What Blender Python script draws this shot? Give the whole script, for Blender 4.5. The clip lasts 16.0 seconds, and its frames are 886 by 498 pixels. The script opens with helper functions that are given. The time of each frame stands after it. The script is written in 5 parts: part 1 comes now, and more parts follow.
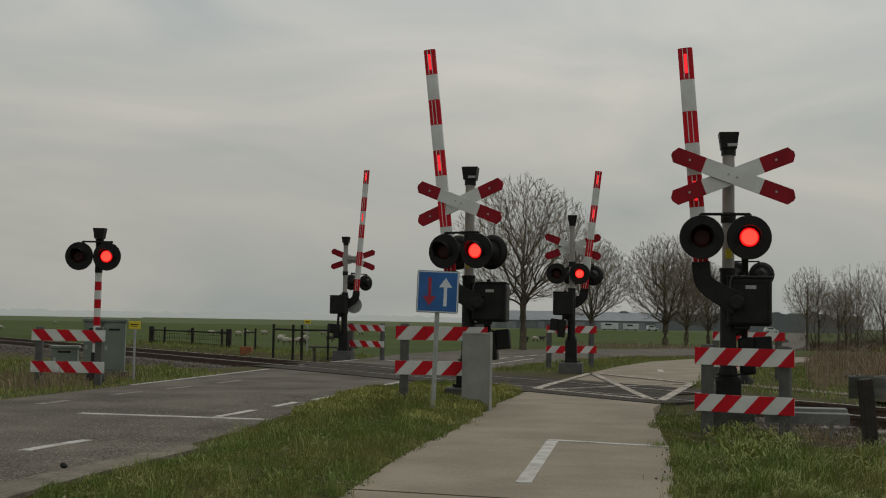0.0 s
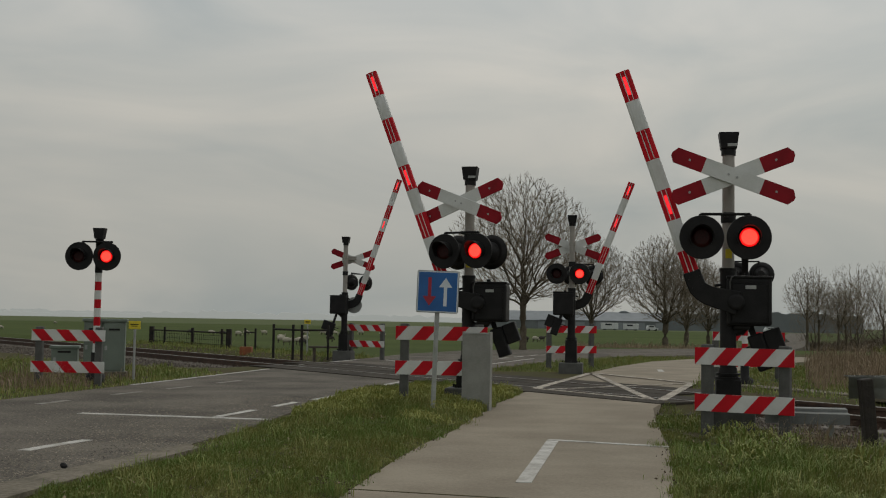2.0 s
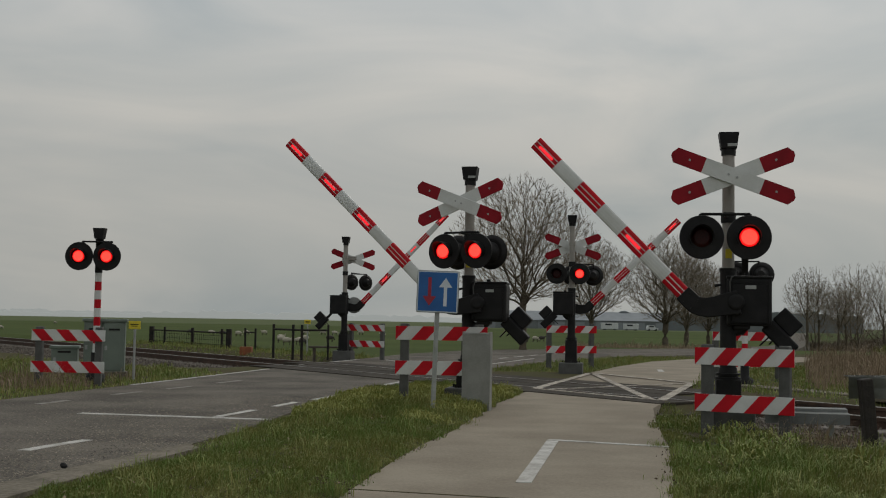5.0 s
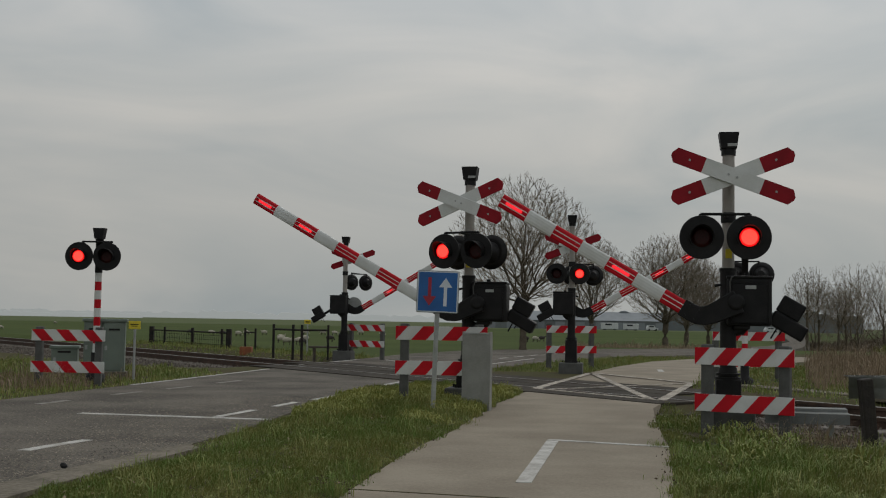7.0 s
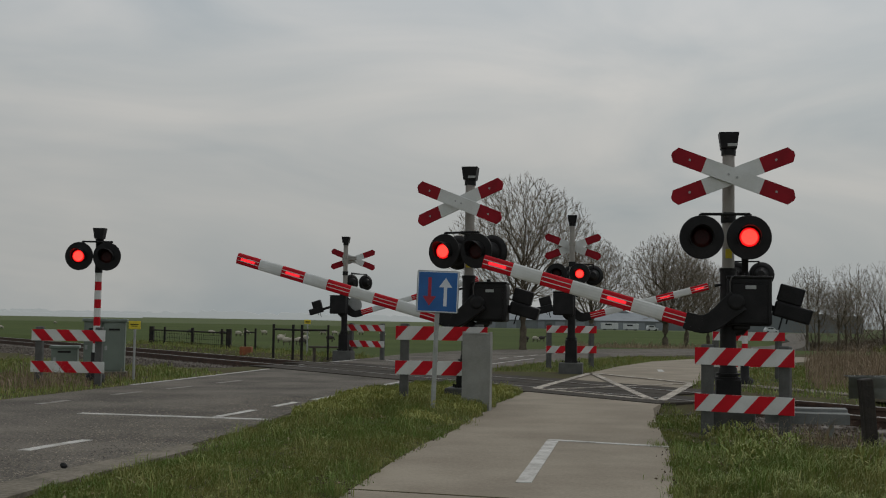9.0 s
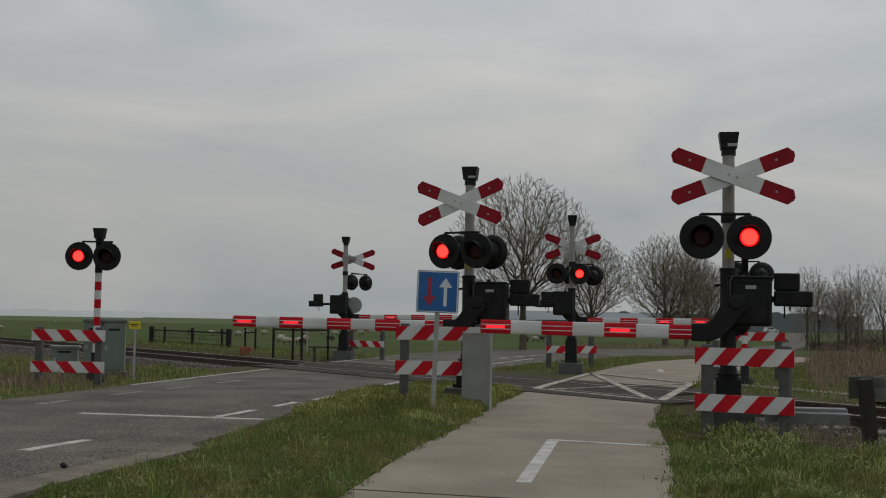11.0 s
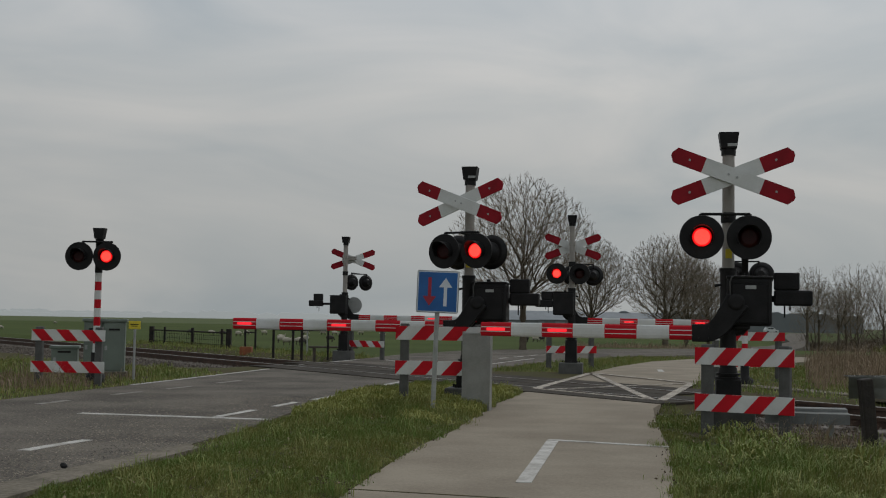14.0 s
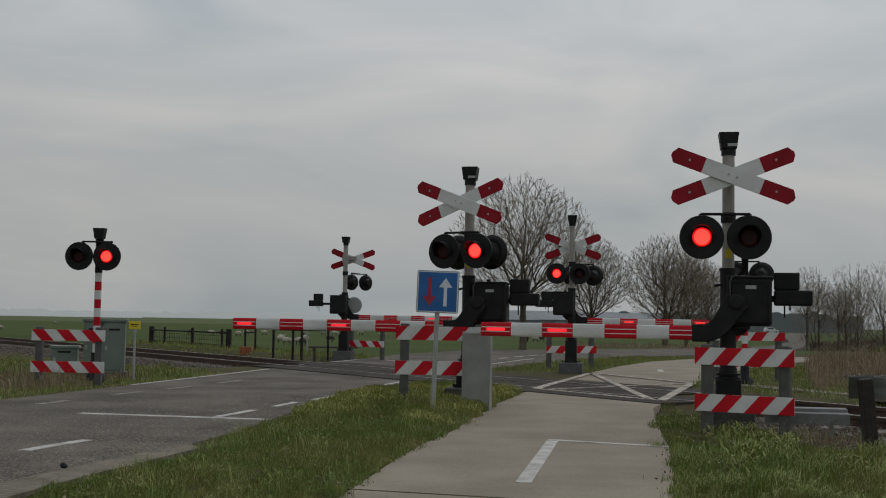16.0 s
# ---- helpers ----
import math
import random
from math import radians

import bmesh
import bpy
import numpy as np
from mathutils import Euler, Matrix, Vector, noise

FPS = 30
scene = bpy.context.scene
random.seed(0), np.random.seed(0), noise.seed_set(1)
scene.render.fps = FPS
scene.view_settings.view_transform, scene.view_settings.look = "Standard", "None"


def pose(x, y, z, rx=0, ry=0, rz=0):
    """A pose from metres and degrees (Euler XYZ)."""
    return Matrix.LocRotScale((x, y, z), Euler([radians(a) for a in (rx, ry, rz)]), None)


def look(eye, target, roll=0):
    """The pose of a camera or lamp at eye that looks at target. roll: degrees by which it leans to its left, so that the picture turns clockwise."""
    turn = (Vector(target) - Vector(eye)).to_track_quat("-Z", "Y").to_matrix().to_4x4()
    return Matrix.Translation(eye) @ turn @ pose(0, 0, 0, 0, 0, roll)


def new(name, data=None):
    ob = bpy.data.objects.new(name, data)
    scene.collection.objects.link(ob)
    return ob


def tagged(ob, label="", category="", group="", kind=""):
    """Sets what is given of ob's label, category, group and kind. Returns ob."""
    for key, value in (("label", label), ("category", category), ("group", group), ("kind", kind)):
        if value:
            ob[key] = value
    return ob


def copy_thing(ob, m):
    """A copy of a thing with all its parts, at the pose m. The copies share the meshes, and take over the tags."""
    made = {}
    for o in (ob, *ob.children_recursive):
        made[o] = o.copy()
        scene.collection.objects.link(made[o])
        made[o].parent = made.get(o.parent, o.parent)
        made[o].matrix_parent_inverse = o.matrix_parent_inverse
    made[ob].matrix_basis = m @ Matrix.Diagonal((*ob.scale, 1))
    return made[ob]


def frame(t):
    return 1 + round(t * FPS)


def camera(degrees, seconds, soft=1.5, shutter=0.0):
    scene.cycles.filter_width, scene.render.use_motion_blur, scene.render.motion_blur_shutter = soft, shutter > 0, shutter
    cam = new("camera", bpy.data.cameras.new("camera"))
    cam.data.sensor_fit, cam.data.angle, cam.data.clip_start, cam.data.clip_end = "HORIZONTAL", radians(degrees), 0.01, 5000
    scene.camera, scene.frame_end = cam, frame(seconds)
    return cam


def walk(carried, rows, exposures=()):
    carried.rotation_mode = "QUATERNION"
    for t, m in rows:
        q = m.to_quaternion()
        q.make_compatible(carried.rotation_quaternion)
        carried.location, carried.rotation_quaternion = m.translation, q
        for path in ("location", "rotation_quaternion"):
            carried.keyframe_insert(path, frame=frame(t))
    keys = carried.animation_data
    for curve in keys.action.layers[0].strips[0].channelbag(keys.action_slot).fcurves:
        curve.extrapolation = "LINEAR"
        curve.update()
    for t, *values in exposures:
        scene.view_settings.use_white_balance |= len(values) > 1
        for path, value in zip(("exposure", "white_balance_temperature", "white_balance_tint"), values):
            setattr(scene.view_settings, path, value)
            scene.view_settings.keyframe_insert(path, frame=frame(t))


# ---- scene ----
# The camera stands still on a low tripod, a metre above the path.
cam = camera(40.94, 16.0, soft=1.1)
EYE = pose(0, 0, 1.0, 90 + 3.49, 0, 0) @ pose(0, 0, 0, 0, 0, 0.98)
walk(cam, [(0.0, EYE), (16.0, EYE)], [(0.0, 0.04, 6740, 8.5), (1.5, 0.04, 6710, 8.8), (3.5, 0.04, 6620, 9.4), (7.0, 0.04, 6430, 10.4), (14.0, 0.03, 6270, 11), (16.0, 0.03, 6250, 11)])

# ---- sky and light: a bright overcast afternoon ----
world = bpy.data.worlds.new("overcast_sky")
scene.world = world
world.use_nodes = True
wn, wl = world.node_tree.nodes, world.node_tree.links
wn.clear()
w_out = wn.new("ShaderNodeOutputWorld")
w_bg = wn.new("ShaderNodeBackground")
w_sky = wn.new("ShaderNodeTexSky")
w_sky.sky_type, w_sky.sun_disc = "NISHITA", False
w_sky.sun_elevation, w_sky.sun_rotation = radians(42), radians(34)
w_sky.dust_density = 4.0
w_tc = wn.new("ShaderNodeTexCoord")
w_sep = wn.new("ShaderNodeSeparateXYZ")
wl.new(w_tc.outputs["Generated"], w_sep.inputs[0])
w_map = wn.new("ShaderNodeMapping")
w_map.inputs["Scale"].default_value = (1.7, 1.7, 6.0)
w_map.inputs["Rotation"].default_value = (0, radians(4), 0)
wl.new(w_tc.outputs["Generated"], w_map.inputs[0])
w_noise = wn.new("ShaderNodeTexNoise")
w_noise.inputs["Scale"].default_value = 1.5
w_noise.inputs["Detail"].default_value = 5.0
w_noise.inputs["Roughness"].default_value = 0.5
w_noise.inputs["Distortion"].default_value = 0.8
wl.new(w_map.outputs[0], w_noise.inputs["Vector"])
w_ramp = wn.new("ShaderNodeValToRGB")
w_ramp.color_ramp.elements[0].position, w_ramp.color_ramp.elements[0].color = 0.31, (0.368, 0.408, 0.428, 1)
w_ramp.color_ramp.elements[1].position, w_ramp.color_ramp.elements[1].color = 0.69, (0.552, 0.55, 0.535, 1)
wl.new(w_noise.outputs["Fac"], w_ramp.inputs[0])
# brightness of an overcast sky by height above the horizon
w_hgt = wn.new("ShaderNodeValToRGB")
for p, c in ((0.0, (0.74, 0.745, 0.72, 1)), (0.05, (0.78, 0.775, 0.745, 1)), (0.12, (0.87, 0.85, 0.81, 1)), (0.19, (0.99, 0.965, 0.92, 1)), (0.30, (1.0, 1.02, 1.03, 1)), (1.0, (2.5, 2.5, 2.5, 1))):
    e = w_hgt.color_ramp.elements.new(p)
    e.color = c
w_hgt.color_ramp.elements.remove(w_hgt.color_ramp.elements[0])
w_hgt.color_ramp.elements.remove(w_hgt.color_ramp.elements[-1])
wl.new(w_sep.outputs["Z"], w_hgt.inputs[0])
w_mul = wn.new("ShaderNodeMix")
w_mul.data_type, w_mul.blend_type = "RGBA", "MULTIPLY"
w_mul.inputs[0].default_value = 1.0
wl.new(w_ramp.outputs[0], w_mul.inputs[6])
wl.new(w_hgt.outputs[0], w_mul.inputs[7])
w_scale = wn.new("ShaderNodeVectorMath")
w_scale.operation = "SCALE"
w_scale.inputs["Scale"].default_value = 0.06
wl.new(w_sky.outputs[0], w_scale.inputs[0])
w_mix = wn.new("ShaderNodeMix")
w_mix.data_type = "RGBA"
w_mix.inputs[0].default_value = 0.94
wl.new(w_scale.outputs[0], w_mix.inputs[6])
# a little brighter towards the west
w_side = wn.new("ShaderNodeMath")
w_side.operation = "MULTIPLY_ADD"
w_side.inputs[1].default_value, w_side.inputs[2].default_value = 0.12, 1.03
wl.new(w_sep.outputs["X"], w_side.inputs[0])
w_bright = wn.new("ShaderNodeVectorMath")
w_bright.operation = "SCALE"
wl.new(w_mul.outputs[2], w_bright.inputs[0])
wl.new(w_side.outputs[0], w_bright.inputs["Scale"])
wl.new(w_bright.outputs[0], w_mix.inputs[7])
wl.new(w_mix.outputs[2], w_bg.inputs[0])
w_bg.inputs[1].default_value = 1.0
wl.new(w_bg.outputs[0], w_out.inputs[0])
sun = new("sun", bpy.data.lights.new("sun", "SUN"))
sun.data.energy, sun.data.angle, sun.data.color = 0.6, radians(40), (1.0, 0.96, 0.9)
sun.matrix_world = look((22, 45, 34), (0, 12, 0))


# ---- materials ----
def mat(name, color, color2=None, rough=0.7, metal=0.0, scale=6.0, bump=0.0, bump_scale=60.0, fine=0.25, spec=0.5, per=""):
    m = bpy.data.materials.new(name)
    m.use_nodes = True
    n, l = m.node_tree.nodes, m.node_tree.links
    b = n["Principled BSDF"]
    b.inputs["Roughness"].default_value, b.inputs["Metallic"].default_value = rough, metal
    b.inputs["Specular IOR Level"].default_value = spec
    tc = n.new("ShaderNodeTexCoord")
    big = n.new("ShaderNodeTexNoise")
    big.inputs["Scale"].default_value, big.inputs["Detail"].default_value = scale, 6
    l.new(tc.outputs["Object"], big.inputs["Vector"])
    small = n.new("ShaderNodeTexNoise")
    small.inputs["Scale"].default_value, small.inputs["Detail"].default_value = bump_scale, 4
    l.new(tc.outputs["Object"], small.inputs["Vector"])
    mix = n.new("ShaderNodeMix")
    mix.data_type = "RGBA"
    c2 = color2 or tuple(0.75 * c for c in color)
    mix.inputs[6].default_value, mix.inputs[7].default_value = (*color, 1), (*c2, 1)
    ramp = n.new("ShaderNodeMapRange")
    ramp.inputs[1].default_value, ramp.inputs[2].default_value = 0.32, 0.68
    l.new(big.outputs["Fac"], ramp.inputs[0])
    add = n.new("ShaderNodeMath")
    add.operation, add.use_clamp = "MULTIPLY_ADD", True
    sub = n.new("ShaderNodeMath")
    sub.operation = "SUBTRACT"
    sub.inputs[1].default_value = 0.5
    l.new(small.outputs["Fac"], sub.inputs[0])
    l.new(sub.outputs[0], add.inputs[0])
    add.inputs[1].default_value = fine * 4
    l.new(ramp.outputs[0], add.inputs[2])
    fac = add
    if per:
        if per == "object":
            src = n.new("ShaderNodeObjectInfo").outputs["Random"]
        else:
            src = n.new("ShaderNodeNewGeometry").outputs["Random Per Island"]
        av = n.new("ShaderNodeMath")
        av.operation, av.use_clamp = "MULTIPLY_ADD", True
        av.inputs[1].default_value = 0.45
        l.new(add.outputs[0], av.inputs[0])
        half = n.new("ShaderNodeMath")
        half.operation = "MULTIPLY"
        half.inputs[1].default_value = 0.6
        l.new(src, half.inputs[0])
        l.new(half.outputs[0], av.inputs[2])
        fac = av
    l.new(fac.outputs[0], mix.inputs[0])
    l.new(mix.outputs[2], b.inputs["Base Color"])
    if bump:
        bp = n.new("ShaderNodeBump")
        bp.inputs["Strength"].default_value, bp.inputs["Distance"].default_value = bump, 0.01
        l.new(small.outputs["Fac"], bp.inputs["Height"])
        l.new(bp.outputs[0], b.inputs["Normal"])
    return m


def glow(name, color, strength, cells=0.0):
    m = bpy.data.materials.new(name)
    m.use_nodes = True
    b = m.node_tree.nodes["Principled BSDF"]
    b.inputs["Base Color"].default_value = (*color, 1)
    b.inputs["Emission Color"].default_value = (*color, 1)
    b.inputs["Emission Strength"].default_value = strength
    if cells:
        # the light shows the small facets of the lamp's glass
        n, l = m.node_tree.nodes, m.node_tree.links
        tc, v, r = n.new("ShaderNodeTexCoord"), n.new("ShaderNodeTexVoronoi"), n.new("ShaderNodeMapRange")
        v.inputs["Scale"].default_value = cells
        l.new(tc.outputs["Object"], v.inputs["Vector"])
        r.inputs[1].default_value, r.inputs[2].default_value = 0.1, 0.75
        r.inputs[3].default_value, r.inputs[4].default_value = strength * 1.25, strength * 0.6
        l.new(v.outputs["Distance"], r.inputs[0])
        l.new(r.outputs[0], b.inputs["Emission Strength"])
    return m


M_ASPHALT = mat("asphalt", (0.175, 0.155, 0.13), (0.082, 0.073, 0.061), 0.95, scale=0.9, bump=0.9, bump_scale=34, fine=0.75, spec=0.15)
M_CONCRETE = mat("path_concrete", (0.325, 0.282, 0.22), (0.235, 0.20, 0.155), 0.95, scale=1.1, bump=0.4, bump_scale=45, fine=0.4, spec=0.15)
M_KERB = mat("kerb_concrete", (0.235, 0.205, 0.16), (0.13, 0.115, 0.09), 0.95, scale=3, bump=0.6, bump_scale=30, fine=0.6, spec=0.15)
M_ORANGE = mat("orange_crate", (0.30, 0.10, 0.04), (0.2, 0.07, 0.03), 0.8, scale=6)
M_DECK = mat("deck_panel", (0.068, 0.058, 0.046), (0.034, 0.029, 0.023), 0.9, scale=1.4, bump=0.5, bump_scale=40, fine=0.4, spec=0.15)
M_PAINTLINE = mat("road_paint", (0.60, 0.585, 0.55), (0.32, 0.30, 0.265), 0.8, scale=5, bump=0.2, bump_scale=40, fine=0.4)
M_WORNPAINT = mat("worn_deck_paint", (0.56, 0.50, 0.42), (0.15, 0.125, 0.10), 0.85, scale=5, bump=0.3, bump_scale=22, fine=0.6)
M_SOIL = mat("soil", (0.085, 0.088, 0.038), (0.082, 0.064, 0.04), 1.0, scale=0.9, bump=0.8, bump_scale=20, fine=0.5, spec=0.05)
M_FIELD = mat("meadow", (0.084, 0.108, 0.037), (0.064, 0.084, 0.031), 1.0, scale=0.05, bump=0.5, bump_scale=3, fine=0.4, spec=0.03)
# far meadow: distance haze painted into the base colour as a paler tone
M_FARFIELD = mat("far_meadow_haze_tint", (0.125, 0.145, 0.075), (0.105, 0.125, 0.06), 1.0, scale=0.01, bump_scale=0.3, fine=0.3, spec=0.03)
M_BLADE = mat("grass_blades", (0.138, 0.235, 0.05), (0.335, 0.305, 0.115), 0.7, scale=0.8, bump_scale=3, fine=0.7, per="island", spec=0.2)
M_DARKWOOD = mat("tarred_post", (0.03, 0.024, 0.019), (0.016, 0.013, 0.011), 0.85, scale=8, bump=0.7, bump_scale=40)
M_WORNROAD = mat("nearly_worn_off_paint", (0.30, 0.28, 0.25), (0.13, 0.12, 0.10), 0.9, scale=6, bump=0.3, bump_scale=30, fine=0.5)
M_CHIP = mat("road_chippings", (0.36, 0.31, 0.24), (0.04, 0.036, 0.03), 0.9, scale=3, per="island")
M_WEED = mat("weed_leaves", (0.47, 0.43, 0.15), (0.24, 0.29, 0.08), 0.7, scale=1.5, bump_scale=10, per="island", spec=0.2)
M_REED = mat("dry_reeds", (0.40, 0.31, 0.21), (0.20, 0.15, 0.105), 0.9, scale=1, bump_scale=8, per="island", spec=0.15)
M_BALLAST = mat("ballast", (0.19, 0.165, 0.14), (0.07, 0.055, 0.042), 0.95, scale=6, bump=0.8, bump_scale=25, per="island")
M_RUST = mat("rusty_rail", (0.085, 0.048, 0.032), (0.045, 0.028, 0.02), 0.85, scale=5, bump=0.4)
M_RAILTOP = mat("rail_head", (0.35, 0.33, 0.31), (0.2, 0.18, 0.16), 0.35, metal=0.8, scale=4)
M_SLEEPER = mat("sleeper_concrete", (0.2, 0.18, 0.155), (0.12, 0.10, 0.085), 0.9, scale=4, bump=0.3)
M_BLACK = mat("black_paint", (0.009, 0.0087, 0.0092), (0.017, 0.0163, 0.0163), 0.55, scale=6, bump=0.2, fine=0.3, spec=0.2)
M_POLE = mat("pole_aluminium", (0.34, 0.32, 0.29), (0.27, 0.25, 0.225), 0.6, metal=0.2, scale=6, bump=0.08)
M_GALV = mat("galvanised_steel", (0.37, 0.38, 0.37), (0.27, 0.28, 0.265), 0.6, metal=0.12, scale=5, bump=0.1)
M_WHITE = mat("white_sheet", (0.66, 0.67, 0.66), (0.52, 0.525, 0.50), 0.5, scale=3, bump=0.05, fine=0.15)
M_RED = mat("red_sheet", (0.56, 0.010, 0.020), (0.42, 0.008, 0.016), 0.55, scale=4, bump=0.05, fine=0.15, spec=0.15)
M_DARKRED = mat("dark_red_cross", (0.29, 0.007, 0.016), (0.21, 0.006, 0.013), 0.55, scale=5, fine=0.15, spec=0.2)
M_BLUE = mat("blue_sign", (0.012, 0.115, 0.36), (0.009, 0.085, 0.28), 0.45, scale=5, fine=0.1)
M_SIGNRED = mat("sign_red", (0.40, 0.02, 0.04), None, 0.5, fine=0.1)
M_SIGNWHITE = mat("sign_white", (0.66, 0.70, 0.73), (0.55, 0.60, 0.64), 0.5, fine=0.1)
M_YELLOW = mat("yellow_plate", (0.72, 0.58, 0.03), (0.6, 0.47, 0.03), 0.5, fine=0.15)
M_CABINET = mat("cabinet_green_grey", (0.165, 0.20, 0.168), (0.125, 0.155, 0.13), 0.55, scale=3, bump=0.1, fine=0.15)
M_LITTER = mat("dead_leaf_litter", (0.14, 0.10, 0.065), (0.06, 0.045, 0.03), 0.95, scale=9)
M_DULLZINC = mat("dull_zinc", (0.29, 0.29, 0.27), (0.21, 0.21, 0.195), 0.65, metal=0.1, scale=4, bump=0.15)
M_OLDGALV = mat("weathered_zinc", (0.17, 0.178, 0.172), (0.12, 0.126, 0.12), 0.7, metal=0.1, scale=5, bump=0.15)
M_WOOD = mat("weathered_post", (0.105, 0.085, 0.065), (0.06, 0.05, 0.04), 0.9, scale=8, bump=0.6, bump_scale=40)
M_PLASTICPOST = mat("grey_plastic_post", (0.10, 0.10, 0.095), (0.065, 0.065, 0.06), 0.8, scale=6, bump=0.3)
M_FENCE = mat("dark_fence_steel", (0.016, 0.017, 0.017), (0.035, 0.028, 0.022), 0.8, scale=6, spec=0.2)
M_BARK = mat("bark", (0.15, 0.125, 0.092), (0.08, 0.067, 0.05), 0.95, scale=4, bump=0.8, bump_scale=30, spec=0.1)
M_TWIG = mat("twigs", (0.26, 0.215, 0.165), (0.15, 0.125, 0.095), 0.95, scale=2, spec=0.1)
M_LENS = mat("unlit_red_lens", (0.035, 0.003, 0.003), (0.018, 0.002, 0.002), 0.4, scale=30, bump=0.3, bump_scale=90, spec=0.2)
M_LIT = glow("lit_red_lamp", (1.0, 0.055, 0.038), 1.7, 130.0)
M_LITRIM = glow("lit_red_lamp_rim", (1.0, 0.006, 0.008), 0.85)
M_LITBAR = glow("lit_red_bar", (1.0, 0.016, 0.026), 1.25, 110.0)
M_WOOL = mat("sheep_wool", (0.50, 0.46, 0.38), (0.36, 0.32, 0.26), 0.95, scale=5, bump=0.5)
M_DARKWOOL = mat("dark_wool", (0.06, 0.05, 0.045), None, 0.95)
# far woods tone with haze painted into the base colour
M_FARWOOD = mat("far_woods_haze_tint", (0.27, 0.30, 0.31), (0.20, 0.23, 0.24), 1.0, scale=0.02, bump_scale=0.2)
M_BARNROOF = mat("barn_roof", (0.25, 0.27, 0.285), (0.20, 0.22, 0.235), 0.8, scale=0.3)
M_BARNWALL = mat("barn_wall", (0.17, 0.185, 0.19), (0.13, 0.145, 0.15), 0.85, scale=0.4)
M_CARWHITE = mat("white_car_paint", (0.6, 0.62, 0.62), None, 0.4)
M_GLASSDARK = mat("dark_car_glass", (0.03, 0.035, 0.04), None, 0.15)
M_TYRE = mat("tyre_rubber", (0.02, 0.02, 0.02), None, 0.9)


# ---- mesh helpers ----
def part(name, bm, material, parent=None, label="", smooth=False):
    me = bpy.data.meshes.new(name)
    bm.normal_update()
    bm.to_mesh(me)
    bm.free()
    for m in (material if isinstance(material, (list, tuple)) else [material]):
        me.materials.append(m)
    if smooth:
        for p in me.polygons:
            p.use_smooth = True
    ob = new(name, me)
    ob.parent = parent
    if label:
        tagged(ob, label)
    return ob


def thing(name, m, label, category, group="", kind=""):
    e = new(name)
    e.empty_display_size = 0.1
    e.matrix_world = m
    return tagged(e, label, category, group, kind)


def box(bm, c, size, bevel=0.0, m=None, idx=0):
    r = bmesh.ops.create_cube(bm, size=1.0, matrix=(m or Matrix()) @ Matrix.Translation(c) @ Matrix.Diagonal((*size, 1)))
    fs = list({f for v in r["verts"] for f in v.link_faces})
    for f in fs:
        f.material_index = idx
    if bevel:
        es = list({e for v in r["verts"] for e in v.link_edges})
        bmesh.ops.bevel(bm, geom=es, offset=bevel, segments=2, affect="EDGES", profile=0.5)
    return bm


def tube(bm, pts, radii, seg=12, cap=True, idx=0):
    """A tube of round section through points."""
    pts = [Vector(p) for p in pts]
    rings = []
    for i, p in enumerate(pts):
        a = pts[max(i - 1, 0)]
        b = pts[min(i + 1, len(pts) - 1)]
        q = (b - a).to_track_quat("Z", "Y")
        r = radii[i] if isinstance(radii, (list, tuple)) else radii
        rings.append([bm.verts.new(p + q @ Vector((r * math.cos(2 * math.pi * k / seg), r * math.sin(2 * math.pi * k / seg), 0))) for k in range(seg)])
    for a, b in zip(rings, rings[1:]):
        for k in range(seg):
            f = bm.faces.new((a[k], a[(k + 1) % seg], b[(k + 1) % seg], b[k]))
            f.material_index, f.smooth = idx, True
    if cap:
        bm.faces.new([bm.verts.new(v.co) for v in rings[0][::-1]]).material_index = idx
        bm.faces.new([bm.verts.new(v.co) for v in rings[-1]]).material_index = idx
    return bm


def prism(bm, poly, y0, y1, idx=0, m=None):
    """A flat polygon in x, z pushed from y0 to y1."""
    m = m or Matrix()
    a = [bm.verts.new(m @ Vector((x, y0, z))) for x, z in poly]
    b = [bm.verts.new(m @ Vector((x, y1, z))) for x, z in poly]
    n = len(poly)
    fs = [bm.faces.new(a), bm.faces.new(b[::-1])]
    for k in range(n):
        fs.append(bm.faces.new((a[(k + 1) % n], a[k], b[k], b[(k + 1) % n])))
    for f in fs:
        f.material_index = idx
    bmesh.ops.recalc_face_normals(bm, faces=fs)
    return bm


def slab(bm, poly, z0, z1, idx=0):
    """A flat polygon in x, y raised from z0 to z1."""
    a = [bm.verts.new((x, y, z1)) for x, y in poly]
    b = [bm.verts.new((x, y, z0)) for x, y in poly]
    n = len(poly)
    fs = [bm.faces.new(a), bm.faces.new(b[::-1])]
    for k in range(n):
        fs.append(bm.faces.new((a[(k + 1) % n], a[k], b[k], b[(k + 1) % n])))
    for f in fs:
        f.material_index = idx
    bmesh.ops.recalc_face_normals(bm, faces=fs)
    return bm


# ---- plan: the railway runs along RT, across it is RN ----
RT, RN = Vector((-0.564, 0.826, 0)), Vector((0.826, 0.564, 0))
NEAR_RAIL, FAR_RAIL, MID_RAIL = 11.5, 12.98, 12.24


def rail_at(along, across, z=0.0):
    p = RT * along + RN * across
    return Vector((p.x, p.y, z))


def ribbon(name, left, right, z, material, label, category, depth=0.15):
    """A paved strip between a left and a right edge, as one slab."""
    bm = bmesh.new()
    slab(bm, [*left, *right[::-1]], z - depth, z)
    bmesh.ops.triangulate(bm, faces=[f for f in bm.faces if len(f.verts) > 4])
    return tagged(part(name, bm, material), label, category, kind="structure")


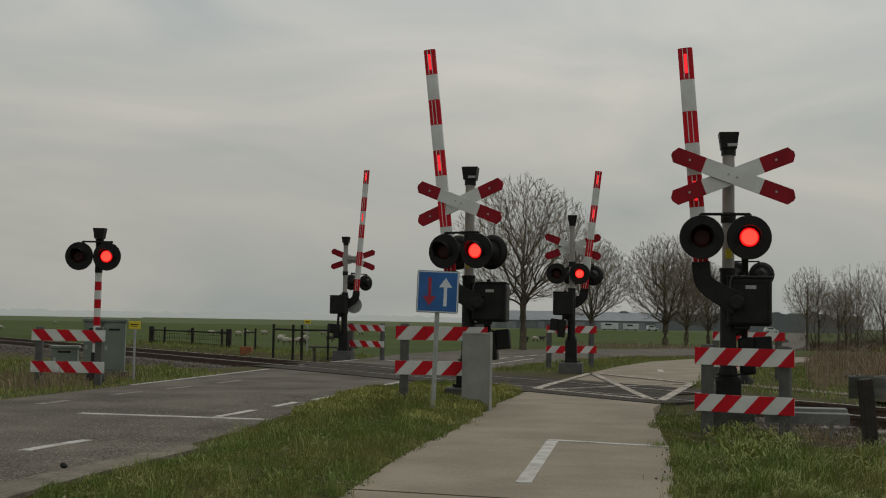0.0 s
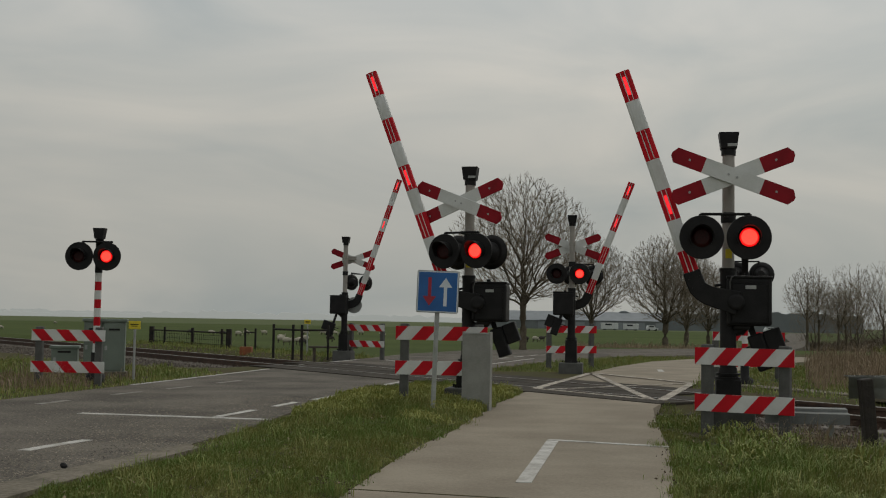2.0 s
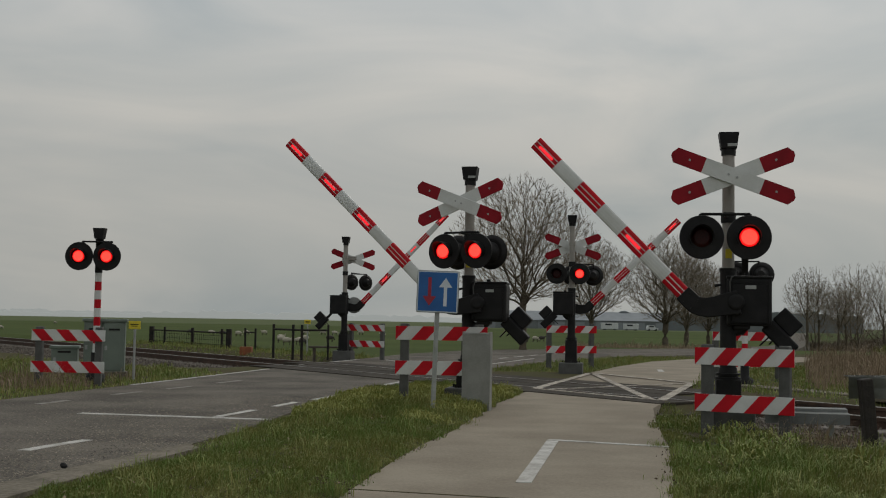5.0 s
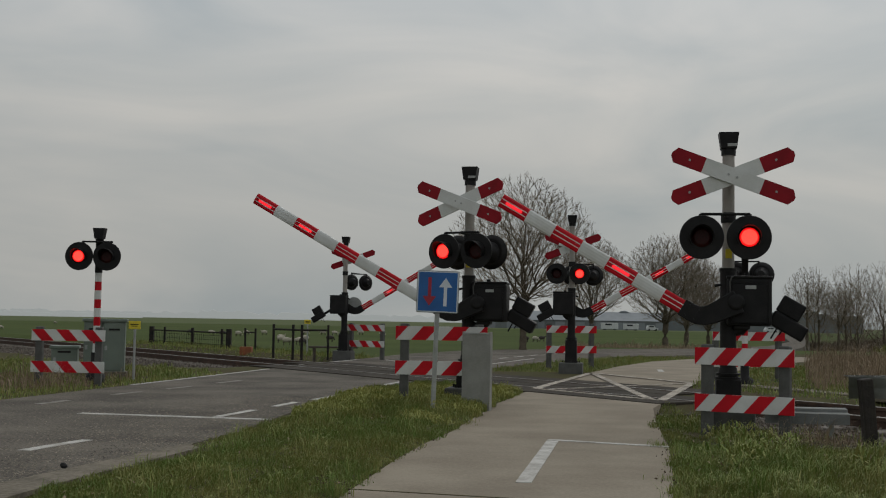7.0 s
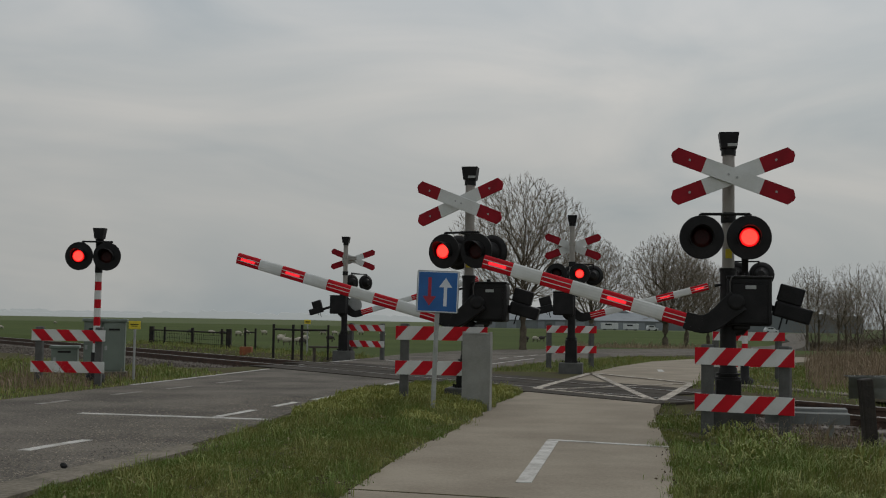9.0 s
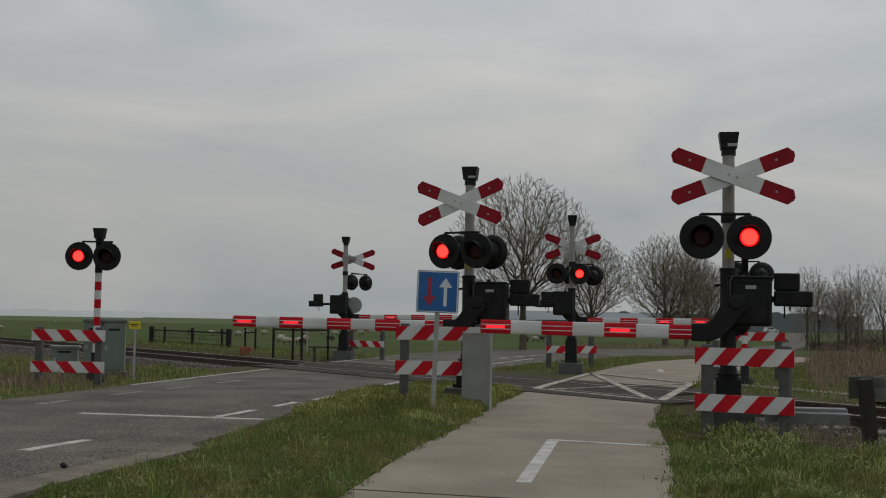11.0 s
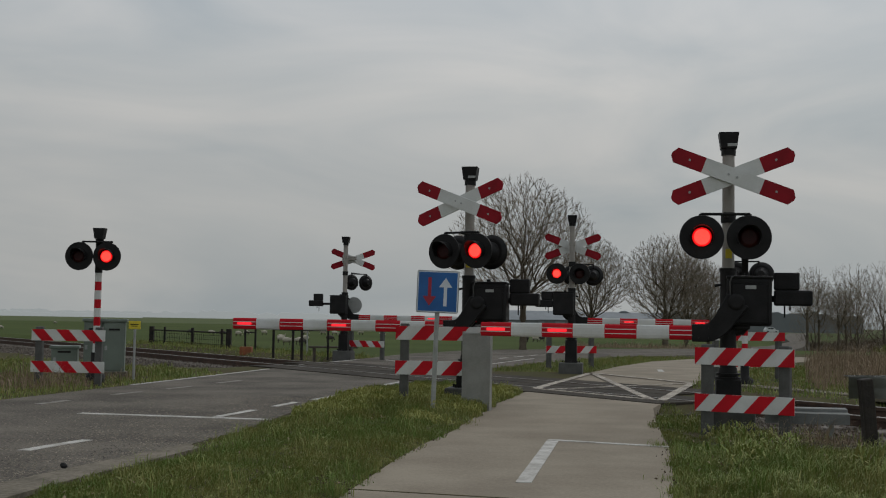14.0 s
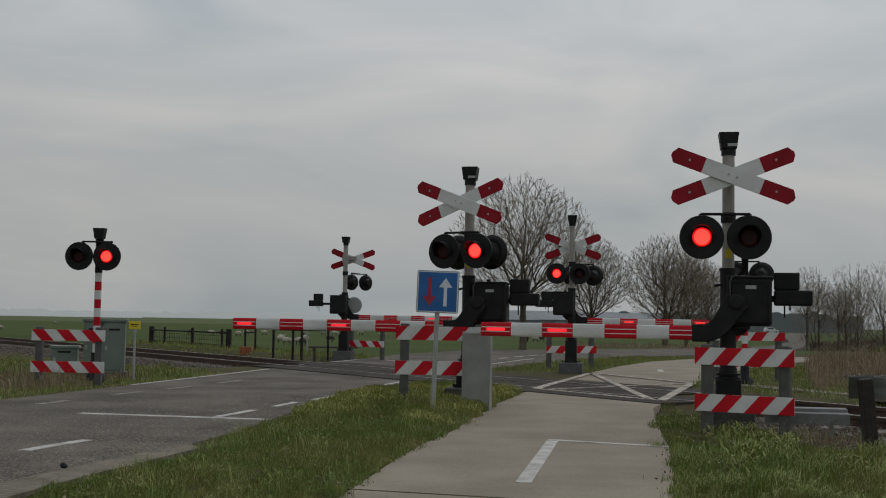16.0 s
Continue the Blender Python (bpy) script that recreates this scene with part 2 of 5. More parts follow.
# edges of road and cycle path
ROAD_L = [(-9.0, -6.0), (-6.3, 7.0), (-5.13, 13.9), (-4.25, 18.7), (-3.43, 23.7), (-2.75, 27.6), (-2.0, 31.0), (-1.1, 36.0), (0.6, 41.0), (2.6, 44.2), (6.0, 47.5), (11.0, 52.0), (17.0, 62.0), (24.0, 82.0), (38.7, 135.0), (60.0, 205.0)]
ROAD_R = [(-4.5, -6.0), (-2.57, 7.0), (-2.0, 9.3), (-1.75, 10.6), (-1.62, 12.5), (-1.4, 14.6), (-1.08, 17.0), (-0.35, 20.0), (0.55, 23.6), (1.2, 26.3), (2.4, 29.6), (3.8, 33.2), (6.2, 38.0), (10.6, 42.0), (13.9, 48.0), (18.2, 60.0), (26.0, 84.0), (42.0, 138.0), (64.0, 208.0)]
PATH_L = [(-1.8, -6.0), (-0.56, 6.7), (-0.31, 8.6), (-0.11, 9.8), (0.11, 10.84), (0.36, 12.47), (0.7, 14.67), (1.36, 17.89), (2.2, 21.2), (3.07, 24.4), (4.1, 27.9), (5.7, 32.4), (7.9, 36.3), (10.6, 40.6)]
PATH_R = [(0.2, -6.0), (1.35, 6.9), (1.57, 8.05), (1.86, 9.7), (2.25, 12.5), (2.55, 14.3), (2.99, 15.78), (3.6, 18.0), (4.31, 20.4), (5.0, 22.6), (5.9, 24.9), (7.6, 29.0), (10.4, 34.4), (13.2, 39.6)]


def between(edge, y):
    """Where an edge lies at y."""
    return float(np.interp(y, [p[1] for p in edge], [p[0] for p in edge]))


def ground_z(x, y):
    """Height of the land: level at the crossing, raised rough verges, lower meadows beyond the line."""
    b = x * RN.x + y * RN.y
    road = -2.0 + 0.2 * (y - 30)
    drop = min(max((b - 16.0) / 8.0, 0.0), 1.0)
    keep = 1.0 if x < road - 0.3 else max(0.0, 1.0 - (x - road + 0.3) / 1.5)
    far = min(max((y - 52) / 25.0, 0.0), 1.0)
    z = -0.012 - 0.85 * drop * drop * (3 - 2 * drop) * max(keep, far)
    if 2 < y < 20 and b < 10.6:
        xr, xp, xq = between(ROAD_R, y) + (0.36 if y < 9.3 else 0.0), between(PATH_L, y), between(PATH_R, y)
        if xr < x < xp:
            u = (x - xr) / (xp - xr)
            z += (0.05 + 0.035 * math.exp(-((y - 14.0) / 2.2) ** 2)) * math.sin(math.pi * u) ** 0.7 + 0.02 * noise.noise(Vector((x * 3, y * 3, 0)))
        elif x > xq:
            z += min((x - xq) / 0.5, 1.0) * (0.07 + 0.03 * noise.noise(Vector((x * 2, y * 2, 0)))) * min(1.0, max(0.0, (3.9 - x) / 0.8)) * min(1.0, max(0.0, (10.2 - y) / 1.5))
    a = x * RT.x + y * RT.y
    if a > 23.0 or a < 10.9:
        near = 8.45 if a > 20 else 9.35
        dip = min(max((b - near) / 0.4, 0.0), 1.0) * min(max((15.6 - b) / 0.6, 0.0), 1.0) * (min(1.0, (a - 23.0) / 0.8) if a > 20 else min(1.0, (10.9 - a) / 0.6))
        z -= 0.3 * dip
    return z


bm = bmesh.new()
xs = sorted({round(v, 2) for v in [*np.linspace(-30, 30, 61), *np.linspace(-8, 8, 81), *np.linspace(-60, 60, 41), *np.linspace(-400, 400, 41), *np.linspace(-3000, 3000, 13)]})
ys = sorted({round(v, 2) for v in [*np.linspace(-10, 60, 71), *np.linspace(4, 22, 91), *np.linspace(60, 200, 36), *np.linspace(200, 800, 13), *np.linspace(800, 4200, 6), -300.0, -60.0]})
grid = [[bm.verts.new((x, y, ground_z(x, y))) for x in xs] for y in ys]
for j in range(len(ys) - 1):
    for i in range(len(xs) - 1):
        f = bm.faces.new((grid[j][i], grid[j][i + 1], grid[j + 1][i + 1], grid[j + 1][i]))
        # index 2, beyond 320 m, has the painted haze tone
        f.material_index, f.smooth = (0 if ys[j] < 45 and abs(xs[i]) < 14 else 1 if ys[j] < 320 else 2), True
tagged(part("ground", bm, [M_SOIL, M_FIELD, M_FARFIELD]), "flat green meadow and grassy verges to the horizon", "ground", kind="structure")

# road with its kerb, cycle path
ribbon("road", ROAD_L, ROAD_R, 0.0, M_ASPHALT, "grey weathered asphalt country road over the crossing", "road", 1.0)
ribbon("cycle_path", PATH_L, PATH_R, 0.006, M_CONCRETE, "pale concrete cycle path with worn edges", "path")
bm = bmesh.new()
slab(bm, [(-4.3, -4.0), (-2.54, 7.0), (-1.96, 9.3), (-1.80, 9.0), (-2.22, 7.0), (-4.0, -4.0)], -0.1, 0.022)
tagged(part("kerb", bm, M_KERB), "worn concrete edge strip along the road", "kerb", kind="structure")


def line(a, b, w, z=0.004, name="road_marking", label="worn white painted road line", paint=None):
    a, b = Vector((*a, 0)), Vector((*b, 0))
    d = (b - a).normalized()
    n = Vector((-d.y, d.x, 0)) * w / 2
    bm = bmesh.new()
    slab(bm, [(p.x, p.y) for p in (a + n, b + n, b - n, a - n)], z - 0.004, z)
    return tagged(part(name, bm, paint or M_PAINTLINE), label, "road marking", kind="structure")


line((0.525, 7.46), (0.955, 10.12), 0.10, 0.010)
line((0.93, 10.2), (1.87, 9.78), 0.09, 0.011)
line((-3.68, 12.2), (-1.69, 11.82), 0.13)
line((-3.06, 8.79), (-2.83, 9.61), 0.10)
for a, b in (((-2.25, 12.06), (-2.03, 13.02)), ((-1.89, 13.57), (-1.73, 14.37)), ((-1.57, 14.82), (-1.37, 15.66)), ((-0.95, 18.1), (-0.65, 19.55)),
             ((-4.49, 13.3), (-4.37, 14.0)), ((-4.15, 15.13), (-3.97, 15.8)), ((-3.79, 16.5), (-3.60, 17.3)), ((-3.4, 18.2), (-3.2, 19.1))):
    line(a, b, 0.09, paint=M_WORNROAD if a[0] < -3.1 else None)
line((-4.5, 17.4), (-4.0, 20.2), 0.07)
line((-4.0, 20.2), (-3.42, 23.6), 0.07)
line((-3.30, 25.1), (-2.1, 30.1), 0.09)
line((-1.4, 30.2), (0.1, 25.6), 0.08)
line((-2.9, 25.7), (-0.9, 21.4), 0.07)
line((0.9, 27.5), (2.6, 33.5), 0.06)
for k in range(5):
    line((1.6 + 0.55 * k, 33.0 + 1.7 * k), (1.9 + 0.55 * k, 33.9 + 1.7 * k), 0.09)
line((4.70, 25.4), (4.88, 26.6), 0.12, 0.010)

# crossing deck: dark panels before, between and behind the rails
bm = bmesh.new()
deck_rows = ((10.75, 11.42), (11.62, 12.22), (12.26, 12.86), (13.06, 13.75))
deck = thing("crossing_deck", Matrix(), "dark worn crossing panels between the rails", "crossing deck", kind="structure")
for b0, b1 in deck_rows:
    for k in range(10):
        a0 = (10.9 if b0 < 12 else 12.3) + k * 1.2
        c = rail_at(a0 + 0.6, (b0 + b1) / 2)
        pb = bmesh.new()
        rot = Matrix.Rotation(math.atan2(RT.y, RT.x), 4, "Z")
        box(pb, (0, 0, -0.052), (1.185, b1 - b0 - 0.012, 0.14), 0.008, Matrix.Translation((c.x, c.y, 0.0)) @ rot)
        part("panel", pb, M_DECK, deck)
bm.free()

# white warning cross and edge lines on the path's deck
CX = [Vector((*p, 0)) for p in ((1.42, 17.9), (2.87, 15.55), (4.31, 20.4), (3.02, 23.9))]


def worn_line(a, b, w):
    line((a.x, a.y), (b.x, b.y), w, 0.024, label="worn flaking white line on the crossing deck", paint=M_WORNPAINT)


worn_line(CX[0], CX[1], 0.11)
worn_line(CX[3], CX[2], 0.12)
worn_line(CX[0], CX[3], 0.13)
worn_line(CX[1], CX[2], 0.13)
worn_line(CX[0].lerp(CX[1], 0.93), CX[3], 0.12)
worn_line(CX[0].lerp(CX[1], 0.1), CX[2], 0.08)


# ---- railway ----
def rail_profile(across):
    bm = bmesh.new()
    rot = Matrix.Translation((RN.x * across, RN.y * across, 0)) @ Matrix.Rotation(math.atan2(RN.y, RN.x), 4, "Z")
    web = [(-0.06, -0.15), (0.06, -0.15), (0.06, -0.135), (0.014, -0.12), (0.012, -0.03), (0.034, -0.022), (0.034, 0.016), (-0.034, 0.016), (-0.034, -0.022), (-0.012, -0.03), (-0.014, -0.12), (-0.06, -0.135)]
    prism(bm, web, -120, 220, 0, rot)
    box(bm, (0, 50, 0.018), (0.05, 340, 0.008), 0, rot, 1)
    ob = part("rail", bm, [M_RUST, M_RAILTOP])
    return tagged(ob, "rusty brown steel rail with a worn bright head", "rail", "rails of the track")


rail_profile(NEAR_RAIL)
rail_profile(FAR_RAIL)
bm = bmesh.new()
rot = Matrix.Translation((RN.x * MID_RAIL, RN.y * MID_RAIL, 0)) @ Matrix.Rotation(math.atan2(RN.y, RN.x), 4, "Z")
bed = [(-3.7, -0.30), (3.0, -0.40), (1.7, -0.15), (-1.7, -0.15), (-3.6, -0.12)]
prism(bm, bed, 22.9, 220, 0, rot)
prism(bm, [(-2.8, -0.30), *bed[1:4], (-2.7, -0.15)], -120, 10.9, 0, rot)
tagged(part("ballast_bed", bm, M_BALLAST), "brown and grey crushed stone track bed", "ballast", kind="structure")
# loose stones on the bed
rng = np.random.default_rng(4)
verts, faces = [], []
for k in range(15000):
    a = 23.3 + 40 * rng.random() ** 1.4 if k % 4 else rng.uniform(1, 10.7)
    b = rng.uniform(-3.6 if a > 20 else -2.7, 1.5)
    p = rail_at(a, MID_RAIL + b, -0.125 - max(0, b - 1.7) * 0.22)
    r = rng.uniform(0.025, 0.06)
    base = len(verts)
    q = Euler(rng.uniform(0, 6, 3)).to_matrix()
    for c in ((1, 0, 0), (-1, 0, 0), (0, 0.8, 0), (0, -0.8, 0), (0, 0, 0.7), (0, 0, -0.7)):
        verts.append(p + q @ (Vector(c) * r * rng.uniform(0.7, 1.2)))
    faces += [(base + i, base + j, base + l) for i, j, l in ((0, 2, 4), (2, 1, 4), (1, 3, 4), (3, 0, 4), (2, 0, 5), (1, 2, 5), (3, 1, 5), (0, 3, 5))]
me = bpy.data.meshes.new("ballast_stones")
me.from_pydata(verts, [], faces)
me.materials.append(M_BALLAST)
tagged(new("ballast_stones", me), "loose crushed stones between and beside the rails", "ballast", kind="stuff")
# stones scattered in the bare earth between the guard rail and the track
verts, faces = [], []
for k in range(5200):
    x, y = rng.uniform(2.5, 4.7), rng.uniform(9.5, 14.4)
    if x * RN.x + y * RN.y > 11.2 or x < max(between(PATH_R, y), 2.95 if y < 11.5 else 0) or noise.noise(Vector((x * 2.3, y * 2.3, 7))) < -0.25:
        continue
    p, r, base = Vector((x, y, ground_z(x, y) + 0.006)), 0.008 + 0.03 * rng.random() ** 2, len(verts)
    q = Euler(rng.uniform(0, 6, 3)).to_matrix()
    for c in ((1, 0, 0), (-1, 0, 0), (0, 0.8, 0), (0, -0.8, 0), (0, 0, 0.7), (0, 0, -0.7)):
        verts.append(p + q @ (Vector(c) * r * rng.uniform(0.7, 1.2)))
    faces += [(base + i, base + j, base + l) for i, j, l in ((0, 2, 4), (2, 1, 4), (1, 3, 4), (3, 0, 4), (2, 0, 5), (1, 2, 5), (3, 1, 5), (0, 3, 5))]
me = bpy.data.meshes.new("verge_stones")
me.from_pydata(verts, [], faces)
me.materials.append(M_BALLAST)
tagged(new("verge_stones", me), "stones lying in bare earth beside the guard rail", "gravel", kind="stuff")
# sleepers
sl = None
for k in range(60):
    a = 23.6 + k * 0.6 if k < 46 else 10.4 - (k - 46) * 0.6
    c = rail_at(a, MID_RAIL, -0.155)
    m = Matrix.Translation(c) @ Matrix.Rotation(math.atan2(RN.y, RN.x), 4, "Z")
    if sl is None:
        bm = box(bmesh.new(), (0, 0, 0), (2.5, 0.24, 0.1), 0.015)
        sl = tagged(part("sleeper", bm, M_SLEEPER), "grey-brown concrete railway sleeper in the ballast", "sleeper", "sleepers of the track")
        sl.matrix_world = m
    else:
        copy_thing(sl, m)


# ---- level crossing masts with half barriers ----
FLASH_A, FLASH_B, STEADY = [], [], []


def lamp_head(parent, x, z, y, facing, lens_r, rad, lit=None, on_first=True):
    """One flashing light: round dark backboard, hood and lens; facing -1 looks along -y."""
    bm = bmesh.new()
    tube(bm, [(x, y + 0.03, z), (x, y, z), (x, y - 0.012, z)], [rad * 0.75, rad, rad * 0.985], 40)
    tube(bm, [(x, y + 0.17, z), (x, y + 0.02, z)], [rad * 0.30, rad * 0.62], 24)
    head = part("backboard", bm, M_BLACK, parent, "round matt black backboard")
    bm = bmesh.new()
    # hood: three quarters of a short tube over the lens
    ring = []
    for k in range(25):
        a = radians(-35 + 250 * k / 24)
        c, s = math.cos(a), math.sin(a)
        l = 0.19 * (0.42 + 0.58 * max(0.0, s))
        ring.append([bm.verts.new((x + c * r, y - d, z + s * r)) for r, d in ((lens_r * 1.12, 0.01), (lens_r * 1.12, l), (lens_r * 1.18, l), (lens_r * 1.18, 0.01))])
    for a, b in zip(ring, ring[1:]):
        for i in range(4):
            bm.faces.new((a[i], a[(i + 1) % 4], b[(i + 1) % 4], b[i]))
    bm.faces.new(ring[0])
    bm.faces.new(ring[-1][::-1])
    part("hood", bm, M_BLACK, head)
    bm = bmesh.new()
    tube(bm, [(x, y - 0.005, z), (x, y - 0.022, z), (x, y - 0.030, z)], [lens_r * 1.04, lens_r, lens_r * 0.7], 28)
    part("lens", bm, M_LENS, head, "dark red unlit lens")
    if lit is not None:
        bm = bmesh.new()
        tube(bm, [(0, 0.004, 0), (0, -0.006, 0), (0, -0.010, 0)], [lens_r * 0.95, lens_r * 0.93, lens_r * 0.8], 28, True, 1)
        tube(bm, [(0, -0.009, 0), (0, -0.013, 0)], [lens_r * 0.82, lens_r * 0.7], 28, True, 0)
        el = part("lamp_element", bm, [M_LIT, M_LITRIM], head, "glowing red lamp element")
        lit.append((el, on_first, (x, y - 0.031, z), (0, 0.028, 0)))
    return head


def plank_cross(parent, z, y, size=1.0):
    """Two crossed warning planks, white with red ends."""
    for s, dy in ((-1, 0.0), (1, 0.026)):
        m = Matrix.Translation((0, y + dy, z)) @ Matrix.Rotation(radians(21.0 * -s), 4, "Y")
        L, w, r = 0.635 * size, 0.078 * size, 0.335 * size
        bm = bmesh.new()
        prism(bm, [(-L + r, -w), (L - r, -w), (L - r, w), (-L + r, w)], -0.012, 0.012, 0, m)
        for e in (-1, 1):
            prism(bm, [(e * (L - r), -w), (e * (L - 0.04), -w), (e * L, -w * 0.25), (e * L, w * 0.2), (e * (L - 0.04), w), (e * (L - r), w)], -0.012, 0.012, 1, m)
        for bx in (-0.52, 0.52, -0.05, 0.05):
            tube(bm, [m @ Vector((bx * size * 0.86, -0.012, 0)), m @ Vector((bx * size * 0.86, -0.018, 0))], 0.012, 8, True, 2)
        part("cross_plank", bm, [M_WHITE, M_DARKRED, M_GALV], parent, "white warning plank with dark red ends")


BOOMS = []


def crossing_mast(name, x, y, rz, head_turn, pivot, reach, label, flash, lamps=("front",), pole_z=2.68, z0=0.0, cross_dx=0.0, lamp_dx=0.0, cross_turn=None, lights=(4, 2), band=0.312, disc=False, hub_dx=-0.11, back_dx=0.0):
    """A barrier mast. Local front is -y, the boom reaches to -x."""
    t = thing(name, pose(x, y, z0, 0, 0, rz), label, "level crossing barrier", "barriers of the crossing")
    px0 = pivot[0] - 0.12
    bm = bmesh.new()
    box(bm, (0, 0, -z0), (0.48, 0.46, 0.42), 0.02)
    part("foundation_block", bm, M_PLASTICPOST, t, "dark grey concrete block")
    bm = bmesh.new()
    box(bm, (0, 0, 0.34 - z0 / 2), (0.235, 0.235, 0.30 + z0), 0.012)
    tube(bm, [(0, 0, 0.485), (0, 0, 0.51)], 0.125, 20)
    tube(bm, [(0, 0, 0.53), (0, 0, 0.55)], 0.12, 20)
    tube(bm, [(0, 0, 0.48), (0, 0, 0.60)], [0.10, 0.085], 20)
    tube(bm, [(0, 0, 0.6), (0, 0, 1.56)], 0.078, 24)
    for k in range(8):
        a = k * math.pi / 4
        tube(bm, [(0.165 * math.cos(a), 0.165 * math.sin(a), 0.205 - z0), (0.165 * math.cos(a), 0.165 * math.sin(a), 0.25 - z0)], 0.014, 6)
    tube(bm, [(-0.07, -0.03, 1.40), (-0.13, -0.04, 1.39)], 0.014, 8)
    tube(bm, [(0, 0, 1.53), (0, 0, 1.56)], 0.085, 20)
    part("mast_foot", bm, M_BLACK, t, "black painted steel foot and sleeve")
    bm = tube(bmesh.new(), [(px0, -0.13, 1.48), (px0 - 0.03, -0.17, 1.47), (px0 - 0.045, -0.175, 1.42), (px0 - 0.04, -0.17, 1.30), (px0 - 0.06, -0.14, 1.16)], 0.008, 6)
    part("cable", bm, M_PLASTICPOST, t, "thin grey cable")
    bm = bmesh.new()
    tube(bm, [(0, 0, 1.54), (0, 0, pole_z)], 0.058, 24)
    pole = part("pole", bm, M_POLE, t, "bare grey aluminium pole")
    bm = bmesh.new()
    box(bm, (0, -0.06, 1.70), (0.062, 0.006, 0.09), 0.002)
    part("sticker", bm, M_YELLOW, pole, "yellow sticker")
    bm = bmesh.new()
    tube(bm, [(0, 0, pole_z - 0.02), (0, 0, pole_z + 0.05)], 0.07, 20)
    top = [bm.verts.new((sx * (0.075 if zz == 0 else 0.095), sy * (0.085 if zz == 0 else 0.10), pole_z + 0.045 + zz)) for zz in (0, 0.155) for sx, sy in ((-1, -1), (1, -1), (1, 1), (-1, 1))]
    for f in ((0, 1, 2, 3)[::-1], (4, 5, 6, 7), (0, 1, 5, 4), (1, 2, 6, 5), (2, 3, 7, 6), (3, 0, 4, 7)):
        bm.faces.new([top[i] for i in f])
    bmesh.ops.recalc_face_normals(bm, faces=bm.faces)
    cap = part("bell_box", bm, M_BLACK, t, "black bell housing on the pole's top")
    bm = box(bmesh.new(), (0.03, -0.09, pole_z + 0.075), (0.09, 0.01, 0.03), 0.003)
    part("bell_label", bm, M_GALV, cap, "small pale label")
    # turned head: cross and lamps
    hm = Matrix.Rotation(radians(head_turn), 4, "Z")

    def turned(ob):
        ob.matrix_local = hm
        return ob
    frame_bm = bmesh.new()
    tube(frame_bm, [(-0.23 + lamp_dx, -0.31, 2.06), (0.23 + lamp_dx, -0.31, 2.06)], 0.014, 10)
    tube(frame_bm, [(lamp_dx, -0.31, 2.06), (lamp_dx * 0.3, 0, 2.06)], 0.02, 10)
    for sx in (-0.23, 0.23):
        tube(frame_bm, [(sx + lamp_dx, -0.31, 2.06), (sx + lamp_dx, -0.31, 1.97)], 0.014, 8)
    tube(frame_bm, [(0, 0, 2.0), (0, 0, 2.1)], 0.072, 20)
    bracket = turned(part("lamp_bracket", frame_bm, M_BLACK, t, "black steel lamp bracket"))
    for side in lamps:
        for i, sx in enumerate((-0.218, 0.218)):
            if side.startswith("front"):
                lamp_head(bracket, sx + lamp_dx, 1.838, -0.34, -1, 0.095, 0.209, None if "dark" in side else flash, i == 1)
            else:
                h = lamp_head(bracket, 0, 0, 0, -1, 0.095, 0.212, None if "dark" in side else flash, i == 1)
                h.matrix_local = Matrix.Translation((back_dx - sx * 1.06, 0.14, 1.85)) @ Matrix.Rotation(math.pi, 4, "Z")
    cr = bmesh.new()
    tube(cr, [(0, 0, 2.44), (0, 0, 2.50)], 0.066, 20)
    box(cr, (cross_dx / 2, -0.17, 2.45), (0.10 + abs(cross_dx), 0.23, 0.09), 0.004)
    c = turned(part("cross_clamp", cr, M_POLE, t, "aluminium clamp"))
    plank_cross(c, 2.425, -0.30, 0.96)
    if cross_turn is not None:
        c.matrix_local = Matrix.Rotation(radians(cross_turn), 4, "Z")
    for ch in c.children:
        ch.location.x += cross_dx
    # drive box beside the mast, towards +x
    px, pz = pivot
    bm = bmesh.new()
    box(bm, (px + 0.02, 0.02, 1.235), (0.42, 0.34, 0.46), 0.03)
    box(bm, (px + 0.02, 0.02, 1.47), (0.43, 0.35, 0.03), 0.012)
    tube(bm, [(px + 0.0, -0.05, 1.48), (px + 0.0, -0.05, 1.515)], 0.025, 10)
    box(bm, (px - 0.05, 0.0, 1.0), (0.16, 0.2, 0.06), 0.015)
    tube(bm, [(px + 0.17, -0.155, 1.08), (px + 0.17, -0.17, 1.08)], 0.012, 8)
    tube(bm, [(px + 0.0, 0, 1.02), (px - 0.05, 0, 0.96), (0, 0, 0.94)], 0.05, 10)
    drive = part("drive_box", bm, M_BLACK, t, "black barrier drive housing")
    bm = bmesh.new()
    hx = px + hub_dx
    tube(bm, [(hx, -0.10, pz), (hx, -0.256, pz), (hx, -0.261, pz)], [0.085, 0.078, 0.05], 28)
    part("hub", bm, M_BLACK, drive)
    bm = box(bmesh.new(), (px + 0.03, -0.160, 1.375), (0.10, 0.006, 0.035), 0.002)
    part("drive_label", bm, M_GALV, drive, "pale maker's plate without lettering")
    bm = box(bmesh.new(), (px + 0.02, -0.153, 1.22), (0.34, 0.008, 0.38), 0.01)
    part("drive_door", bm, M_BLACK, drive)
    if disc:
        bm = tube(bmesh.new(), [(px - 0.30, -0.27, pz + 0.02), (px - 0.30, -0.29, pz + 0.02)], 0.21, 28)
        part("cover_disc", bm, M_GALV, drive, "pale grey round cover")
    # boom, turning about the hub
    arm = new("boom")
    arm.empty_display_size = 0.1
    arm.parent = t
    arm.location = (hx, -0.20, pz)
    drop, root = -0.298, -0.38
    bm = bmesh.new()
